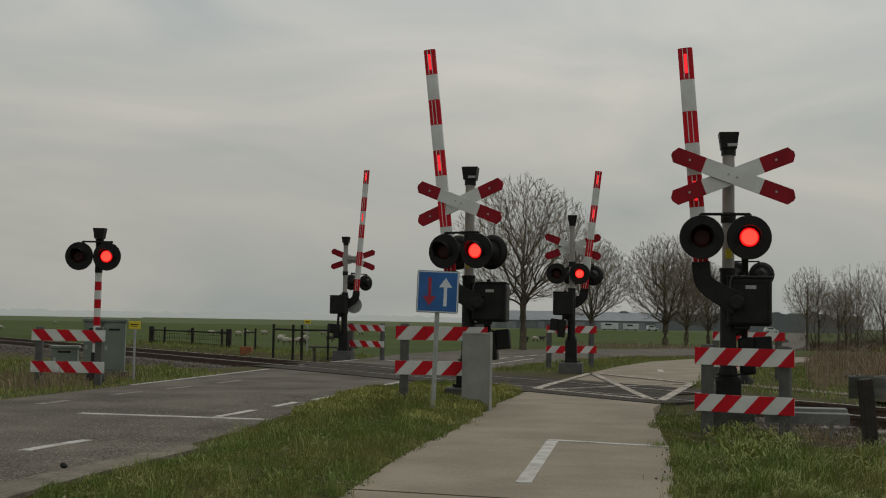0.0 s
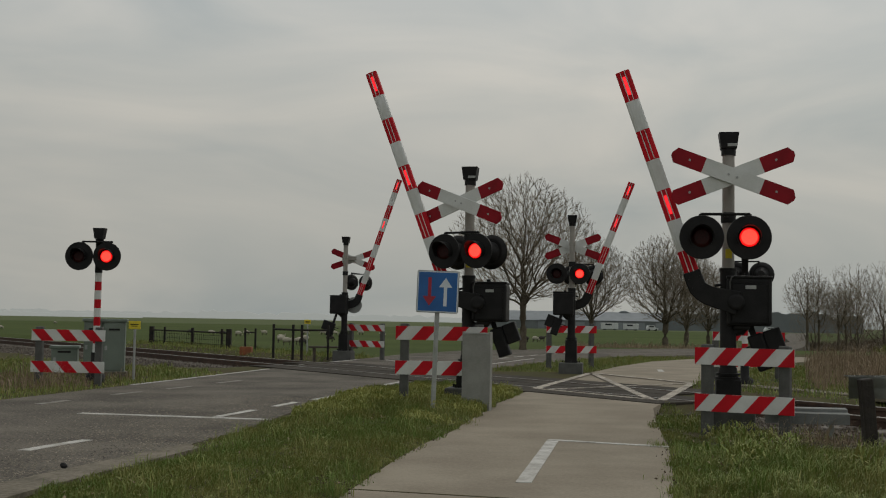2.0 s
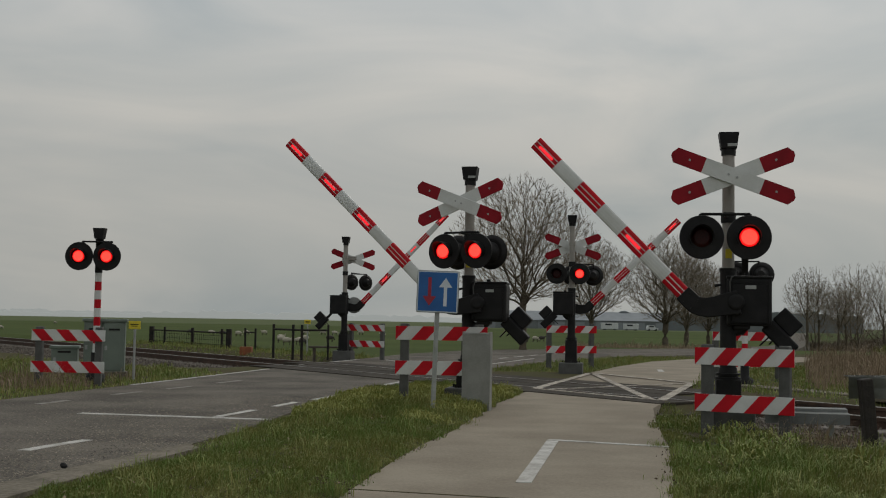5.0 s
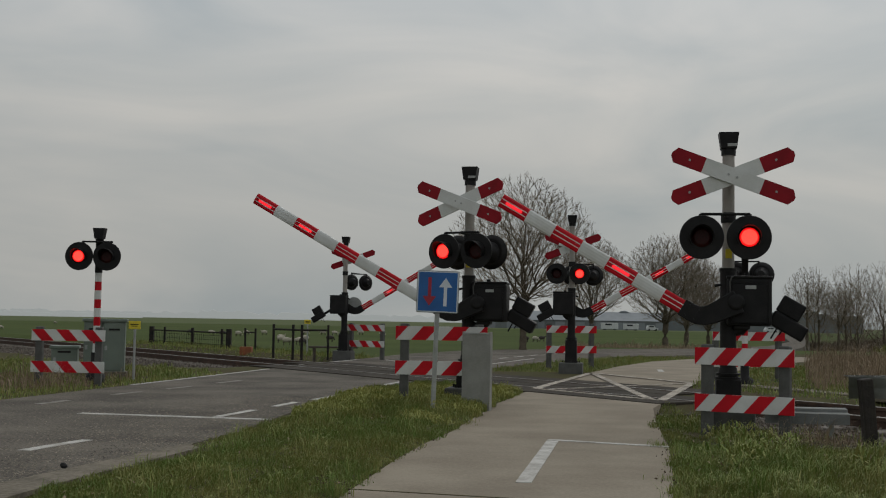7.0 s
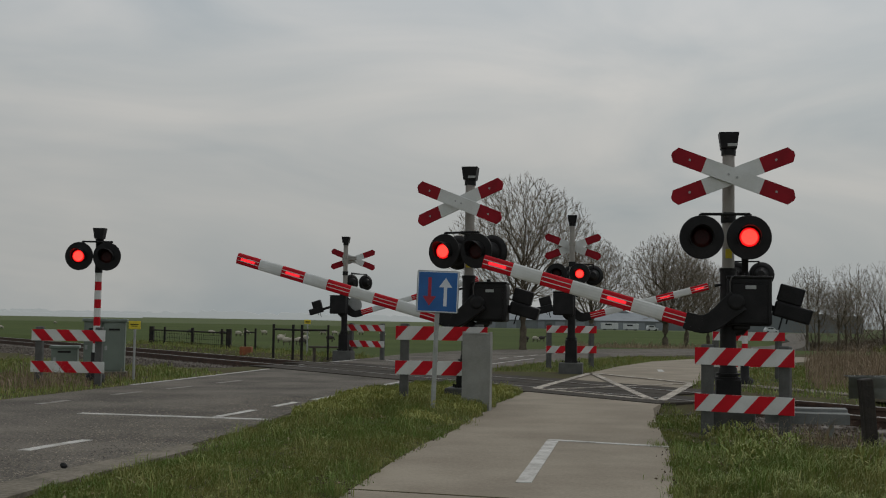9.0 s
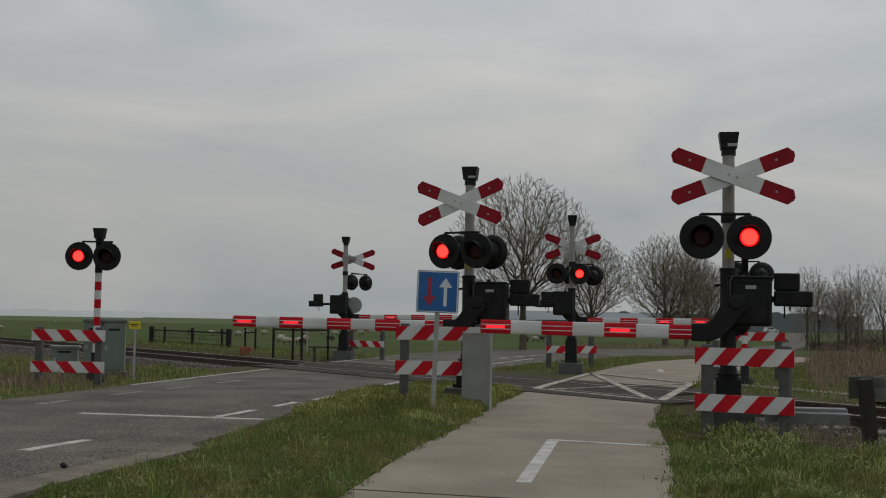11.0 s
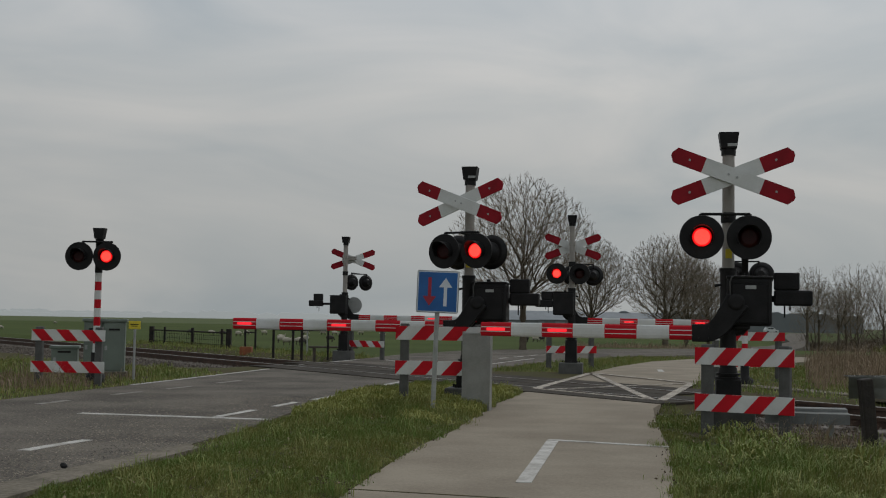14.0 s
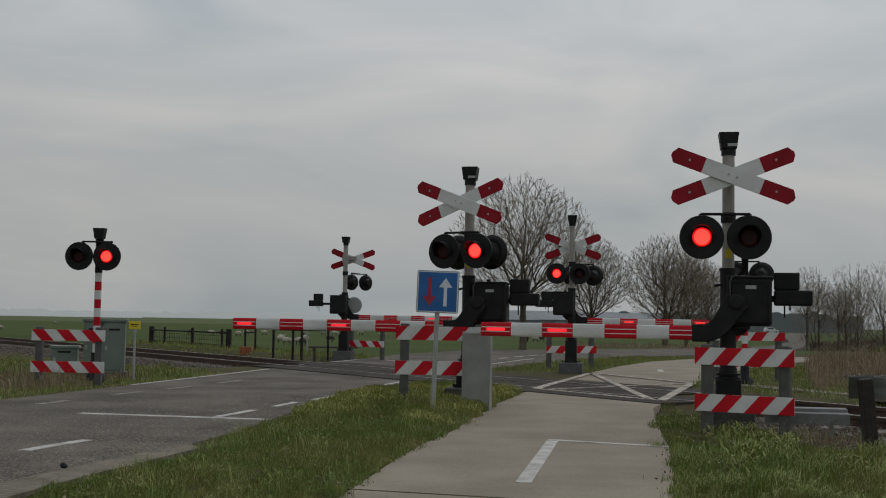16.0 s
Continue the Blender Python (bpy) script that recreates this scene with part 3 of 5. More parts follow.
    # cranked arm: a flat bar that swings from the hub down to the boom in one bend
    mid = [(0.02, 0.02), (-0.05, -0.085), (-0.10, -0.165), (-0.145, -0.225), (-0.19, -0.265), (-0.24, drop + 0.006), (-0.30, drop), (root - 0.03, drop)]
    half = (0.115, 0.105, 0.097, 0.093, 0.09, 0.087, 0.085, 0.083)
    upper, lower = [], []
    for k, (u, v) in enumerate(mid):
        p, q = Vector(mid[max(k - 1, 0)]), Vector(mid[min(k + 1, len(mid) - 1)])
        n = Vector((-(q - p).y, (q - p).x)).normalized() * half[k]
        upper.append((u - n.x, v - n.y))
        lower.append((u + n.x, v + n.y))
    prism(bm, upper + lower[::-1], -0.05, 0.05)
    bmesh.ops.bevel(bm, geom=bm.edges[:], offset=0.008, segments=1, affect="EDGES")
    for bu, bv in ((root + 0.03, drop + 0.05), (root + 0.03, drop - 0.05), (root + 0.12, drop + 0.05), (root + 0.12, drop - 0.05)):
        tube(bm, [(bu, -0.05, bv), (bu, -0.062, bv)], 0.012, 6)
    part("boom_arm", bm, M_BLACK, arm, "black cranked barrier arm")
    bm = bmesh.new()
    cw = -hub_dx + (0.2 if disc else 0.0)
    box(bm, (0.35 + cw, 0.30, 0.21), (0.24, 0.10, 0.17), 0.015)
    box(bm, (0.41 + cw, 0.30, 0.05), (0.36, 0.14, 0.15), 0.02)
    box(bm, (0.12 + cw, 0.30, 0.04), (0.35, 0.03, 0.06), 0.005)
    for u, v in ((0.33 + cw, -0.14), (0.38 + cw, -0.07)):
        tube(bm, [(u, 0.30, -0.01), (u, 0.30, v)], 0.008, 6)
    part("counterweight", bm, M_BLACK, arm, "black barrier counterweights")
    n = int((reach + root) / band) + 1
    for k in range(n):
        u0 = -reach + k * band
        u1 = min(u0 + band, root)
        if u1 - u0 < 0.01:
            break
        bm = bmesh.new()
        sec = [(-0.022, -0.069), (0.022, -0.069), (0.036, -0.056), (0.042, -0.03), (0.043, 0.0), (0.042, 0.03), (0.036, 0.056), (0.022, 0.069), (-0.022, 0.069), (-0.036, 0.056), (-0.042, 0.03), (-0.043, 0.0), (-0.042, -0.03), (-0.036, -0.056)]
        rings = [[bm.verts.new((u, a, drop + b)) for a, b in sec] for u in (u0, u1)]
        for i in range(len(sec)):
            bm.faces.new((rings[0][i], rings[1][i], rings[1][(i + 1) % len(sec)], rings[0][(i + 1) % len(sec)]))
        bm.faces.new(rings[0])
        bm.faces.new(rings[1][::-1])
        bmesh.ops.recalc_face_normals(bm, faces=bm.faces)
        seg = part("red_band" if k % 2 == 0 else "white_band", bm, M_RED if k % 2 == 0 else M_WHITE, arm)
        if k % 2 == 0:
            for side in (-1, 1):
                bm = bmesh.new()
                for v in (-0.022, 0.022):
                    box(bm, ((u0 + u1) / 2, side * 0.0425, drop + v), ((u1 - u0) * 0.96, 0.006, 0.008), 0)
                part("reflector_strip", bm, M_WHITE, seg, "thin pale reflector lines")
        if k in (0, *lights) and u1 - u0 > 0.2:
            for side in (-1, 1):
                bm = box(bmesh.new(), (0, 0, 0), (0.19, 0.012, 0.029), 0.004)
                el = part("boom_light", bm, M_LITBAR, seg, "glowing red barrier light")
                c = ((u0 + u1) / 2, side * 0.043, drop)
                if k == 0:
                    el.location = c
                    STEADY.append(el)
                else:
                    flash.append((el, k == lights[0], c, (0, -side * 0.018, 0)))
    BOOMS.append(arm)
    return t


crossing_mast("barrier_mast", 2.77, 11.5, -9.7, 0.0, (0.17, 1.23), 2.495, "black and grey barrier mast with red lamps beside the cycle path", FLASH_A, cross_dx=0.02, lamp_dx=-0.05)
crossing_mast("barrier_mast", 0.32, 14.4, -10.5, -19.0, (0.25, 1.23), 3.13, "black and grey barrier mast with red lamps between road and path", FLASH_B, lamps=("front", "back_dark"), cross_dx=0.01, lamp_dx=0.06)
crossing_mast("barrier_mast", 2.64, 24.2, 171.0, 0.0, (0.14, 1.19), 2.84, "black and grey barrier mast across the track beside the path", FLASH_A, lamps=("back", "front_dark"), z0=0.16, pole_z=2.85, lights=(2, 4), band=0.355, hub_dx=-0.05, back_dx=0.07, lamp_dx=-0.2)
crossing_mast("barrier_mast", -2.50, 30.5, 171.0, 45.0, (0.12, 1.22), 3.55, "black and grey barrier mast across the track beside the road", FLASH_B, lamps=("front_dark",), z0=0.14, lamp_dx=-0.62, cross_dx=-0.24, cross_turn=22.0, pole_z=2.79, lights=(3, 6), band=0.355, disc=True, hub_dx=-0.05)


def light_mast(x, y, rz, flash, label):
    t = thing("light_mast", pose(x, y, 0, 0, 0, rz), label, "warning light", "warning light masts")
    bm = bmesh.new()
    tube(bm, [(0, 0, -0.02), (0, 0, 0.12), (0, 0, 0.16), (0, 0, 0.45)], [0.14, 0.14, 0.075, 0.07], 20)
    part("mast_foot", bm, M_BLACK, t)
    z, k = 0.45, 1
    while z < 1.60:
        bm = bmesh.new()
        tube(bm, [(0, 0, z), (0, 0, z + 0.132)], 0.05, 20)
        part("red_band" if k % 2 == 0 else "white_band", bm, M_RED if k % 2 == 0 else M_WHITE, t)
        z += 0.132
        k += 1
    bm = bmesh.new()
    tube(bm, [(0, 0, z), (0, 0, 2.12), (0, 0, 2.12), (0, 0, 2.16)], [0.055, 0.055, 0.06, 0.06], 20)
    top = [bm.verts.new((sx * (0.06 if zz == 0 else 0.09), sy * 0.07, 2.15 + zz)) for zz in (0, 0.16) for sx, sy in ((-1, -1), (1, -1), (1, 1), (-1, 1))]
    for f in ((3, 2, 1, 0), (4, 5, 6, 7), (0, 1, 5, 4), (1, 2, 6, 5), (2, 3, 7, 6), (3, 0, 4, 7)):
        bm.faces.new([top[i] for i in f])
    bmesh.ops.recalc_face_normals(bm, faces=bm.faces)
    part("head_sleeve", bm, M_BLACK, t, "black sleeve and bell box")
    bm = bmesh.new()
    tube(bm, [(-0.23, -0.10, 2.10), (0.23, -0.10, 2.10)], 0.014, 10)
    tube(bm, [(0, -0.10, 2.10), (0, 0, 2.08)], 0.02, 10)
    for sx in (-0.21, 0.21):
        tube(bm, [(sx, -0.10, 2.10), (sx, -0.10, 1.98)], 0.014, 8)
    br = part("lamp_bracket", bm, M_BLACK, t)
    for i, sx in enumerate((-0.21, 0.21)):
        lamp_head(br, sx - 0.05, 1.88, -0.13, -1, 0.095, 0.212, flash, i == 1)
    return t


light_mast(-5.16, 17.8, -2.0, FLASH_B, "red and white banded post with two red warning lamps")
light_mast(5.10, 20.0, 160.0, None, "red and white banded post with warning lamps seen from behind")


# ---- striped guard boards on posts ----
def guard_boards(p0, p1, tops, label, lean=1, stripes=4, height=0.16, post_h=0.83, inset=0.1, posts=(0, 1), z0=0.0):
    a, b = Vector((*p0, 0)), Vector((*p1, 0))
    d = b - a
    L = d.length
    t = thing("guard_board", Matrix.Translation((a.x, a.y, z0)) @ Matrix.Rotation(math.atan2(d.y, d.x), 4, "Z"), label, "guard board", "guard boards of the crossing")
    for k in posts:
        px = inset if k == 0 else L - inset
        bm = box(bmesh.new(), (px, 0.05, post_h / 2 - 0.05), (0.10, 0.09, post_h + 0.1), 0.012)
        part("post", bm, M_PLASTICPOST, t, "dark grey recycled plastic post")
    for zt in tops:
        board = part("board", box(bmesh.new(), (L / 2, -0.006, zt - height / 2), (L, 0.012, height), 0.002), M_WHITE, t, "red and white striped board")
        w = L / (stripes * 2)
        sh = height * 0.9 * lean
        first = w + sh / 2 if lean > 0 else -sh / 2
        cuts = [first - 4 * w + w * k for k in range(stripes * 2 + 7)]
        for u in cuts[::2]:
            poly = [(u - sh / 2, 0), (u + w - sh / 2, 0), (u + w + sh / 2, height), (u + sh / 2, height)]
            # cut the stripe at the board's ends
            for lo, hi in ((True, 0.0), (False, L)):
                out = []
                for i in range(len(poly)):
                    p, q = poly[i], poly[(i + 1) % len(poly)]
                    pin = p[0] >= hi - 1e-9 if lo else p[0] <= hi + 1e-9
                    qin = q[0] >= hi - 1e-9 if lo else q[0] <= hi + 1e-9
                    if pin:
                        out.append(p)
                    if pin != qin:
                        s = (hi - p[0]) / (q[0] - p[0])
                        out.append((hi, p[1] + s * (q[1] - p[1])))
                poly = out
                if len(poly) < 3:
                    break
            if len(poly) >= 3:
                part("stripe", prism(bmesh.new(), [(pu, zt - height + pv) for pu, pv in poly], -0.0145, -0.0125), M_RED, board)
    return t


guard_boards((2.38, 11.15), (3.17, 10.67), (0.80, 0.37), "red and white striped guard boards on grey posts beside the path", 1, 3)
guard_boards((-5.85, 17.0), (-4.80, 17.0), (0.79, 0.34), "red and white striped guard boards on posts beside the road", -1, 3)
guard_boards((-0.53, 13.8), (0.53, 13.7), (0.94, 0.54), "red and white striped guard boards on posts in the verge", 1, 3, post_h=0.97)
guard_boards((2.32, 26.4), (3.50, 26.9), (0.95, 0.50), "red and white striped guard boards across the track", 1, 3, post_h=1.0)
guard_boards((-2.45, 30.9), (-1.45, 30.2), (0.88, 0.47), "red and white striped guard boards at the far road side", -1, 3, post_h=0.92)
guard_boards((4.92, 21.6), (6.40, 22.2), (0.90, 0.42), "red and white striped guard boards beside the far light mast", 1, 3)


# ---- signs, cabinets, fence ----
def sign():
    t = thing("traffic_sign", pose(-0.085, 12.9, 0, 0, 1.6, -6), "square blue priority sign with red and white arrows", "traffic sign")
    bm = tube(bmesh.new(), [(0, 0.03, -0.1), (0, 0.03, 1.54)], 0.026, 14)
    part("sign_post", bm, M_GALV, t, "grey galvanised post")
    s, zc = 0.222, 1.32
    bm = box(bmesh.new(), (0, 0, zc), (2 * s + 0.014, 0.022, 2 * s + 0.014), 0.02)
    pl = part("sign_plate", bm, M_GALV, t, "grey sign plate back and rim")
    bm = box(bmesh.new(), (0, -0.0125, zc), (2 * s, 0.004, 2 * s), 0.0)
    part("white_border", bm, M_SIGNWHITE, pl)
    bm = box(bmesh.new(), (0, -0.0155, zc), (2 * s - 0.024, 0.004, 2 * s - 0.024), 0.0)
    part("blue_face", bm, M_BLUE, pl)
    for x, up, m in ((-0.088, -1, M_SIGNRED), (0.085, 1, M_SIGNWHITE)):
        bm = bmesh.new()
        h = 0.155
        prism(bm, [(x - 0.018, zc - up * h), (x + 0.018, zc - up * h), (x + 0.018, zc + up * 0.05), (x + 0.072, zc + up * 0.05), (x, zc + up * h), (x - 0.072, zc + up * 0.05), (x - 0.018, zc + up * 0.05)], -0.021, -0.018)
        part("arrow", bm, m, pl, "red arrow down" if up < 0 else "white arrow up")


sign()


def cabinet(x, y, rz, w, d, h, label):
    t = thing("signal_cabinet", pose(x, y, 0, 0, 0, rz), label, "cabinet", "track side cabinets")
    part("plinth", box(bmesh.new(), (0, 0, 0.03), (w + 0.08, d + 0.08, 0.16), 0.01), M_KERB, t, "grey concrete plinth")
    body = part("body", box(bmesh.new(), (0, 0, 0.1 + h / 2), (w, d, h), 0.008), M_CABINET, t)
    part("roof", box(bmesh.new(), (0, 0, 0.1 + h + 0.025), (w + 0.06, d + 0.06, 0.05), 0.01), M_CABINET, t)
    part("door", box(bmesh.new(), (0, -d / 2 - 0.006, 0.1 + h / 2), (w * 0.9, 0.012, h * 0.92), 0.003), M_CABINET, body)
    part("vent", box(bmesh.new(), (0, -d / 2 - 0.014, 0.1 + h * 0.85), (w * 0.5, 0.006, 0.03), 0.0), M_BLACK, body)
    part("lock", box(bmesh.new(), (-w * 0.36, -d / 2 - 0.02, 0.1 + h * 0.48), (0.04, 0.02, 0.07), 0.004), M_GALV, body, "steel lock plate")
    return t


cabinet(-5.27, 19.2, 12, 0.34, 0.30, 0.80, "grey-green steel signal cabinet beside the track")
cabinet(-5.66, 19.4, 12, 0.30, 0.30, 0.80, "grey-green steel signal cabinet behind the guard boards")
cabinet(-6.28, 19.9, 12, 0.42, 0.30, 0.34, "low grey-green trunking box beside the ballast")


def yellow_sign(x, y, h, rz):
    t = thing("yellow_sign", pose(x, y, 0, 0, 0, rz), "small yellow notice on a thin grey post", "notice", "yellow notices")
    part("sign_post", tube(bmesh.new(), [(0, 0.02, -0.3), (0, 0.02, h)], 0.02, 10), M_GALV, t)
    pl = part("sign_plate", box(bmesh.new(), (0, 0, h - 0.06), (0.19, 0.01, 0.125), 0.004), M_YELLOW, t, "yellow plate")
    part("writing_bar", box(bmesh.new(), (0, -0.007, h - 0.05), (0.13, 0.003, 0.012), 0), M_BLACK, pl)
    part("writing_bar", box(bmesh.new(), (0, -0.007, h - 0.075), (0.10, 0.003, 0.012), 0), M_BLACK, pl)


yellow_sign(-4.80, 18.6, 0.92, -5)
yellow_sign(-3.95, 35.0, 0.98, -5)

# steel guard plate before the barrier drive
t = thing("guard_post", pose(0.395, 13.45, 0, 0, 0, -14), "grey folded steel guard post in the verge", "guard post")
bm = bmesh.new()
box(bm, (0, 0, 0.39), (0.30, 0.012, 0.94), 0.003)
for sx in (-1, 1):
    box(bm, (sx * 0.155, 0.06, 0.40), (0.014, 0.13, 0.98), 0.004)
box(bm, (0, 0.13, 0.39), (0.30, 0.012, 0.94), 0.003)
part("folded_plate", bm, M_DULLZINC, t)
part("top_rim", box(bmesh.new(), (0, 0.05, 0.87), (0.30, 0.12, 0.02), 0.004), M_GALV, t)


def guard_rail(p0, p1, z0, z1, label, posts):
    a, b = Vector((*p0, z0)), Vector((*p1, z1))
    t = thing("guard_rail", Matrix.Translation((a.x, a.y, 0)) @ Matrix.Rotation(math.atan2(b.y - a.y, b.x - a.x), 4, "Z"), label, "guard rail", "guard rails")
    L = math.hypot(b.x - a.x, b.y - a.y)
    bm = bmesh.new()
    prof = [(0.02, -0.175), (-0.03, -0.17), (-0.036, -0.16), (-0.036, -0.095), (-0.030, -0.088), (-0.036, -0.08), (-0.036, -0.012), (-0.03, 0.0), (0.09, 0.01)]
    n = 8
    rows = [[bm.verts.new((L * k / n, yy, z0 + (z1 - z0) * k / n + zz)) for yy, zz in prof] for k in range(n + 1)]
    for r, q in zip(rows, rows[1:]):
        for i in range(len(prof) - 1):
            bm.faces.new((r[i], q[i], q[i + 1], r[i + 1])).smooth = True
    bmesh.ops.solidify(bm, geom=bm.faces[:], thickness=0.005)
    part("beam", bm, M_GALV, t, "galvanised corrugated steel beam")
    for u, m, w in posts:
        zt = z0 + (z1 - z0) * u / L
        dark = m is M_DARKWOOD
        lean = Matrix.Translation((u, 0, zt)) @ Matrix.Rotation(radians(-5.0 if dark else 0.0), 4, "Y") @ Matrix.Translation((-u, 0, -zt))
        part("post", box(bmesh.new(), (u, -0.09 if dark else 0.07, zt / 2 - 0.13), (w, 0.1, zt + 0.24), 0.012, lean), m, t)


guard_rail((3.27, 9.60), (8.0, 9.8), 0.61, 0.64, "galvanised guard rail on a dark wooden post by the track", [(0.11, M_DARKWOOD, 0.10), (2.2, M_DARKWOOD, 0.12), (4.3, M_DARKWOOD, 0.12)])
t = thing("guard_rail", Matrix.Translation((2.98, 11.06, 0)) @ Matrix.Rotation(radians(-8), 4, "Z"), "low folded galvanised guard rail end beside the path", "guard rail", "guard rails")
for k in range(5):
    bm = bmesh.new()
    prism(bm, [(-0.01, 0.27), (0.10, 0.262), (0.105, 0.235), (0.21, 0.225), (0.215, 0.13), (0.205, 0.13), (0.20, 0.215), (0.095, 0.225), (0.09, 0.252), (-0.01, 0.26)], 0.0, 0.147, 0, Matrix.Translation((0.149 * (k + 1), 0, 0)) @ Matrix.Rotation(radians(90), 4, "Z") @ Matrix.Diagonal((-1, 1, 1, 1)))
    part("beam", bm, M_OLDGALV, t, "galvanised folded steel plate")
for u in (0.2, 0.6):
    part("post", box(bmesh.new(), (u, -0.11, 0.05), (0.045, 0.05, 0.36), 0.004), M_GALV, t)


def fence_run(pts, h, label, mesh=True, z0=-0.5):
    """A low steel mesh fence through posts."""
    t = thing("mesh_fence", Matrix(), label, "fence", "fences beside the track")
    for i, (x, y, w) in enumerate(pts):
        part("post", box(bmesh.new(), (x, y, z0 + (h + 0.08) / 2), (w, w, h + 0.08), 0.006), M_FENCE, t)
    for (x0, y0, _), (x1, y1, _) in zip(pts, pts[1:]):
        bm = tube(bmesh.new(), [(x0, y0, z0 + h - 0.05), (x1, y1, z0 + h - 0.05)], 0.028, 6)
        part("top_bar", bm, M_FENCE, t)
        if mesh:
            bm = bmesh.new()
            L = math.hypot(x1 - x0, y1 - y0)
            for k in range(1, int(L / 0.16)):
                s = k * 0.16 / L
                p = (x0 + (x1 - x0) * s, y0 + (y1 - y0) * s)
                tube(bm, [(*p, z0 + 0.05), (*p, z0 + h - 0.05)], 0.006, 3, False)
            for k in range(1, 7):
                z = z0 + 0.02 + k * h / 7.2
                tube(bm, [(x0, y0, z), (x1, y1, z)], 0.006, 3, False)
            part("wire_panel", bm, M_FENCE, t)


def fence_spot(a, across, w):
    p = rail_at(a, across)
    return (p.x, p.y, w)


fence_run([fence_spot(a, 16.2, w) for a, w in ((43.0, 0.16), (41.7, 0.07), (39.1, 0.09), (36.6, 0.07), (36.05, 0.16))], 1.05, "low dark steel mesh fence beyond the track", True, -0.5)
fence_run([fence_spot(a, 16.2, 0.06) for a in (34.8, 34.05)], 1.05, "dark fence posts with a rail beyond the track", False, -0.45)
fence_run([(-4.26, 30.2, 0.06), (-3.64, 29.2, 0.06), (-3.39, 28.9, 0.06), (-2.78, 29.2, 0.05)], 0.78, "rusty brown steel railing beside the crossing", False, 0.0)
t = thing("bench", pose(-2.9, 31.9, -0.1, 0, 0, 10), "low weathered wooden bench beside the railing", "bench")
part("seat", box(bmesh.new(), (0, 0, 0.36), (1.3, 0.3, 0.05), 0.01), M_WOOD, t)
for sx in (-0.5, 0.5):
    part("leg", box(bmesh.new(), (sx, 0, 0.12), (0.07, 0.25, 0.44), 0.01), M_WOOD, t)
# cable trough along the far side of the track
tr = thing("cable_trough", Matrix.Translation(rail_at(2.0, 15.2)) @ Matrix.Rotation(math.atan2(RT.y, RT.x), 4, "Z"), "pale concrete cable trough beside the track", "cable trough", kind="structure")
for k in range(12):
    part("lid", box(bmesh.new(), (0.5 + k * 1.0, 0, -0.03 + 0.01 * (k % 3)), (0.985, 0.42, 0.10), 0.01), M_KERB, tr)
c = rail_at(33.2, 15.5, -0.1)
ob = tagged(part("crate", box(bmesh.new(), (0, 0, 0.10), (0.36, 0.3, 0.26), 0.01), M_ORANGE), "rusty orange crate beside the fence", "crate")
ob.location = c


# ---- bare roadside trees ----
def sticks(name, segs, sides, material, parent, label=""):
    """Many tapered straight pieces (start, end, radius at each) as one mesh."""
    verts, faces = [], []
    for p, q, r0, r1 in segs:
        d = q - p
        a = d.orthogonal().normalized()
        b = d.cross(a).normalized()
        base = len(verts)
        for c, r in ((p, r0), (q, r1)):
            for k in range(sides):
                w = 2 * math.pi * k / sides
                verts.append(c + (a * math.cos(w) + b * math.sin(w)) * r)
        faces += [(base + k, base + (k + 1) % sides, base + sides + (k + 1) % sides, base + sides + k) for k in range(sides)]
    me = bpy.data.meshes.new(name)
    me.from_pydata(verts, [], faces)
    me.materials.append(material)
    for p in me.polygons:
        p.use_smooth = True
    ob = new(name, me)
    ob.parent = parent
    return tagged(ob, label) if label else ob


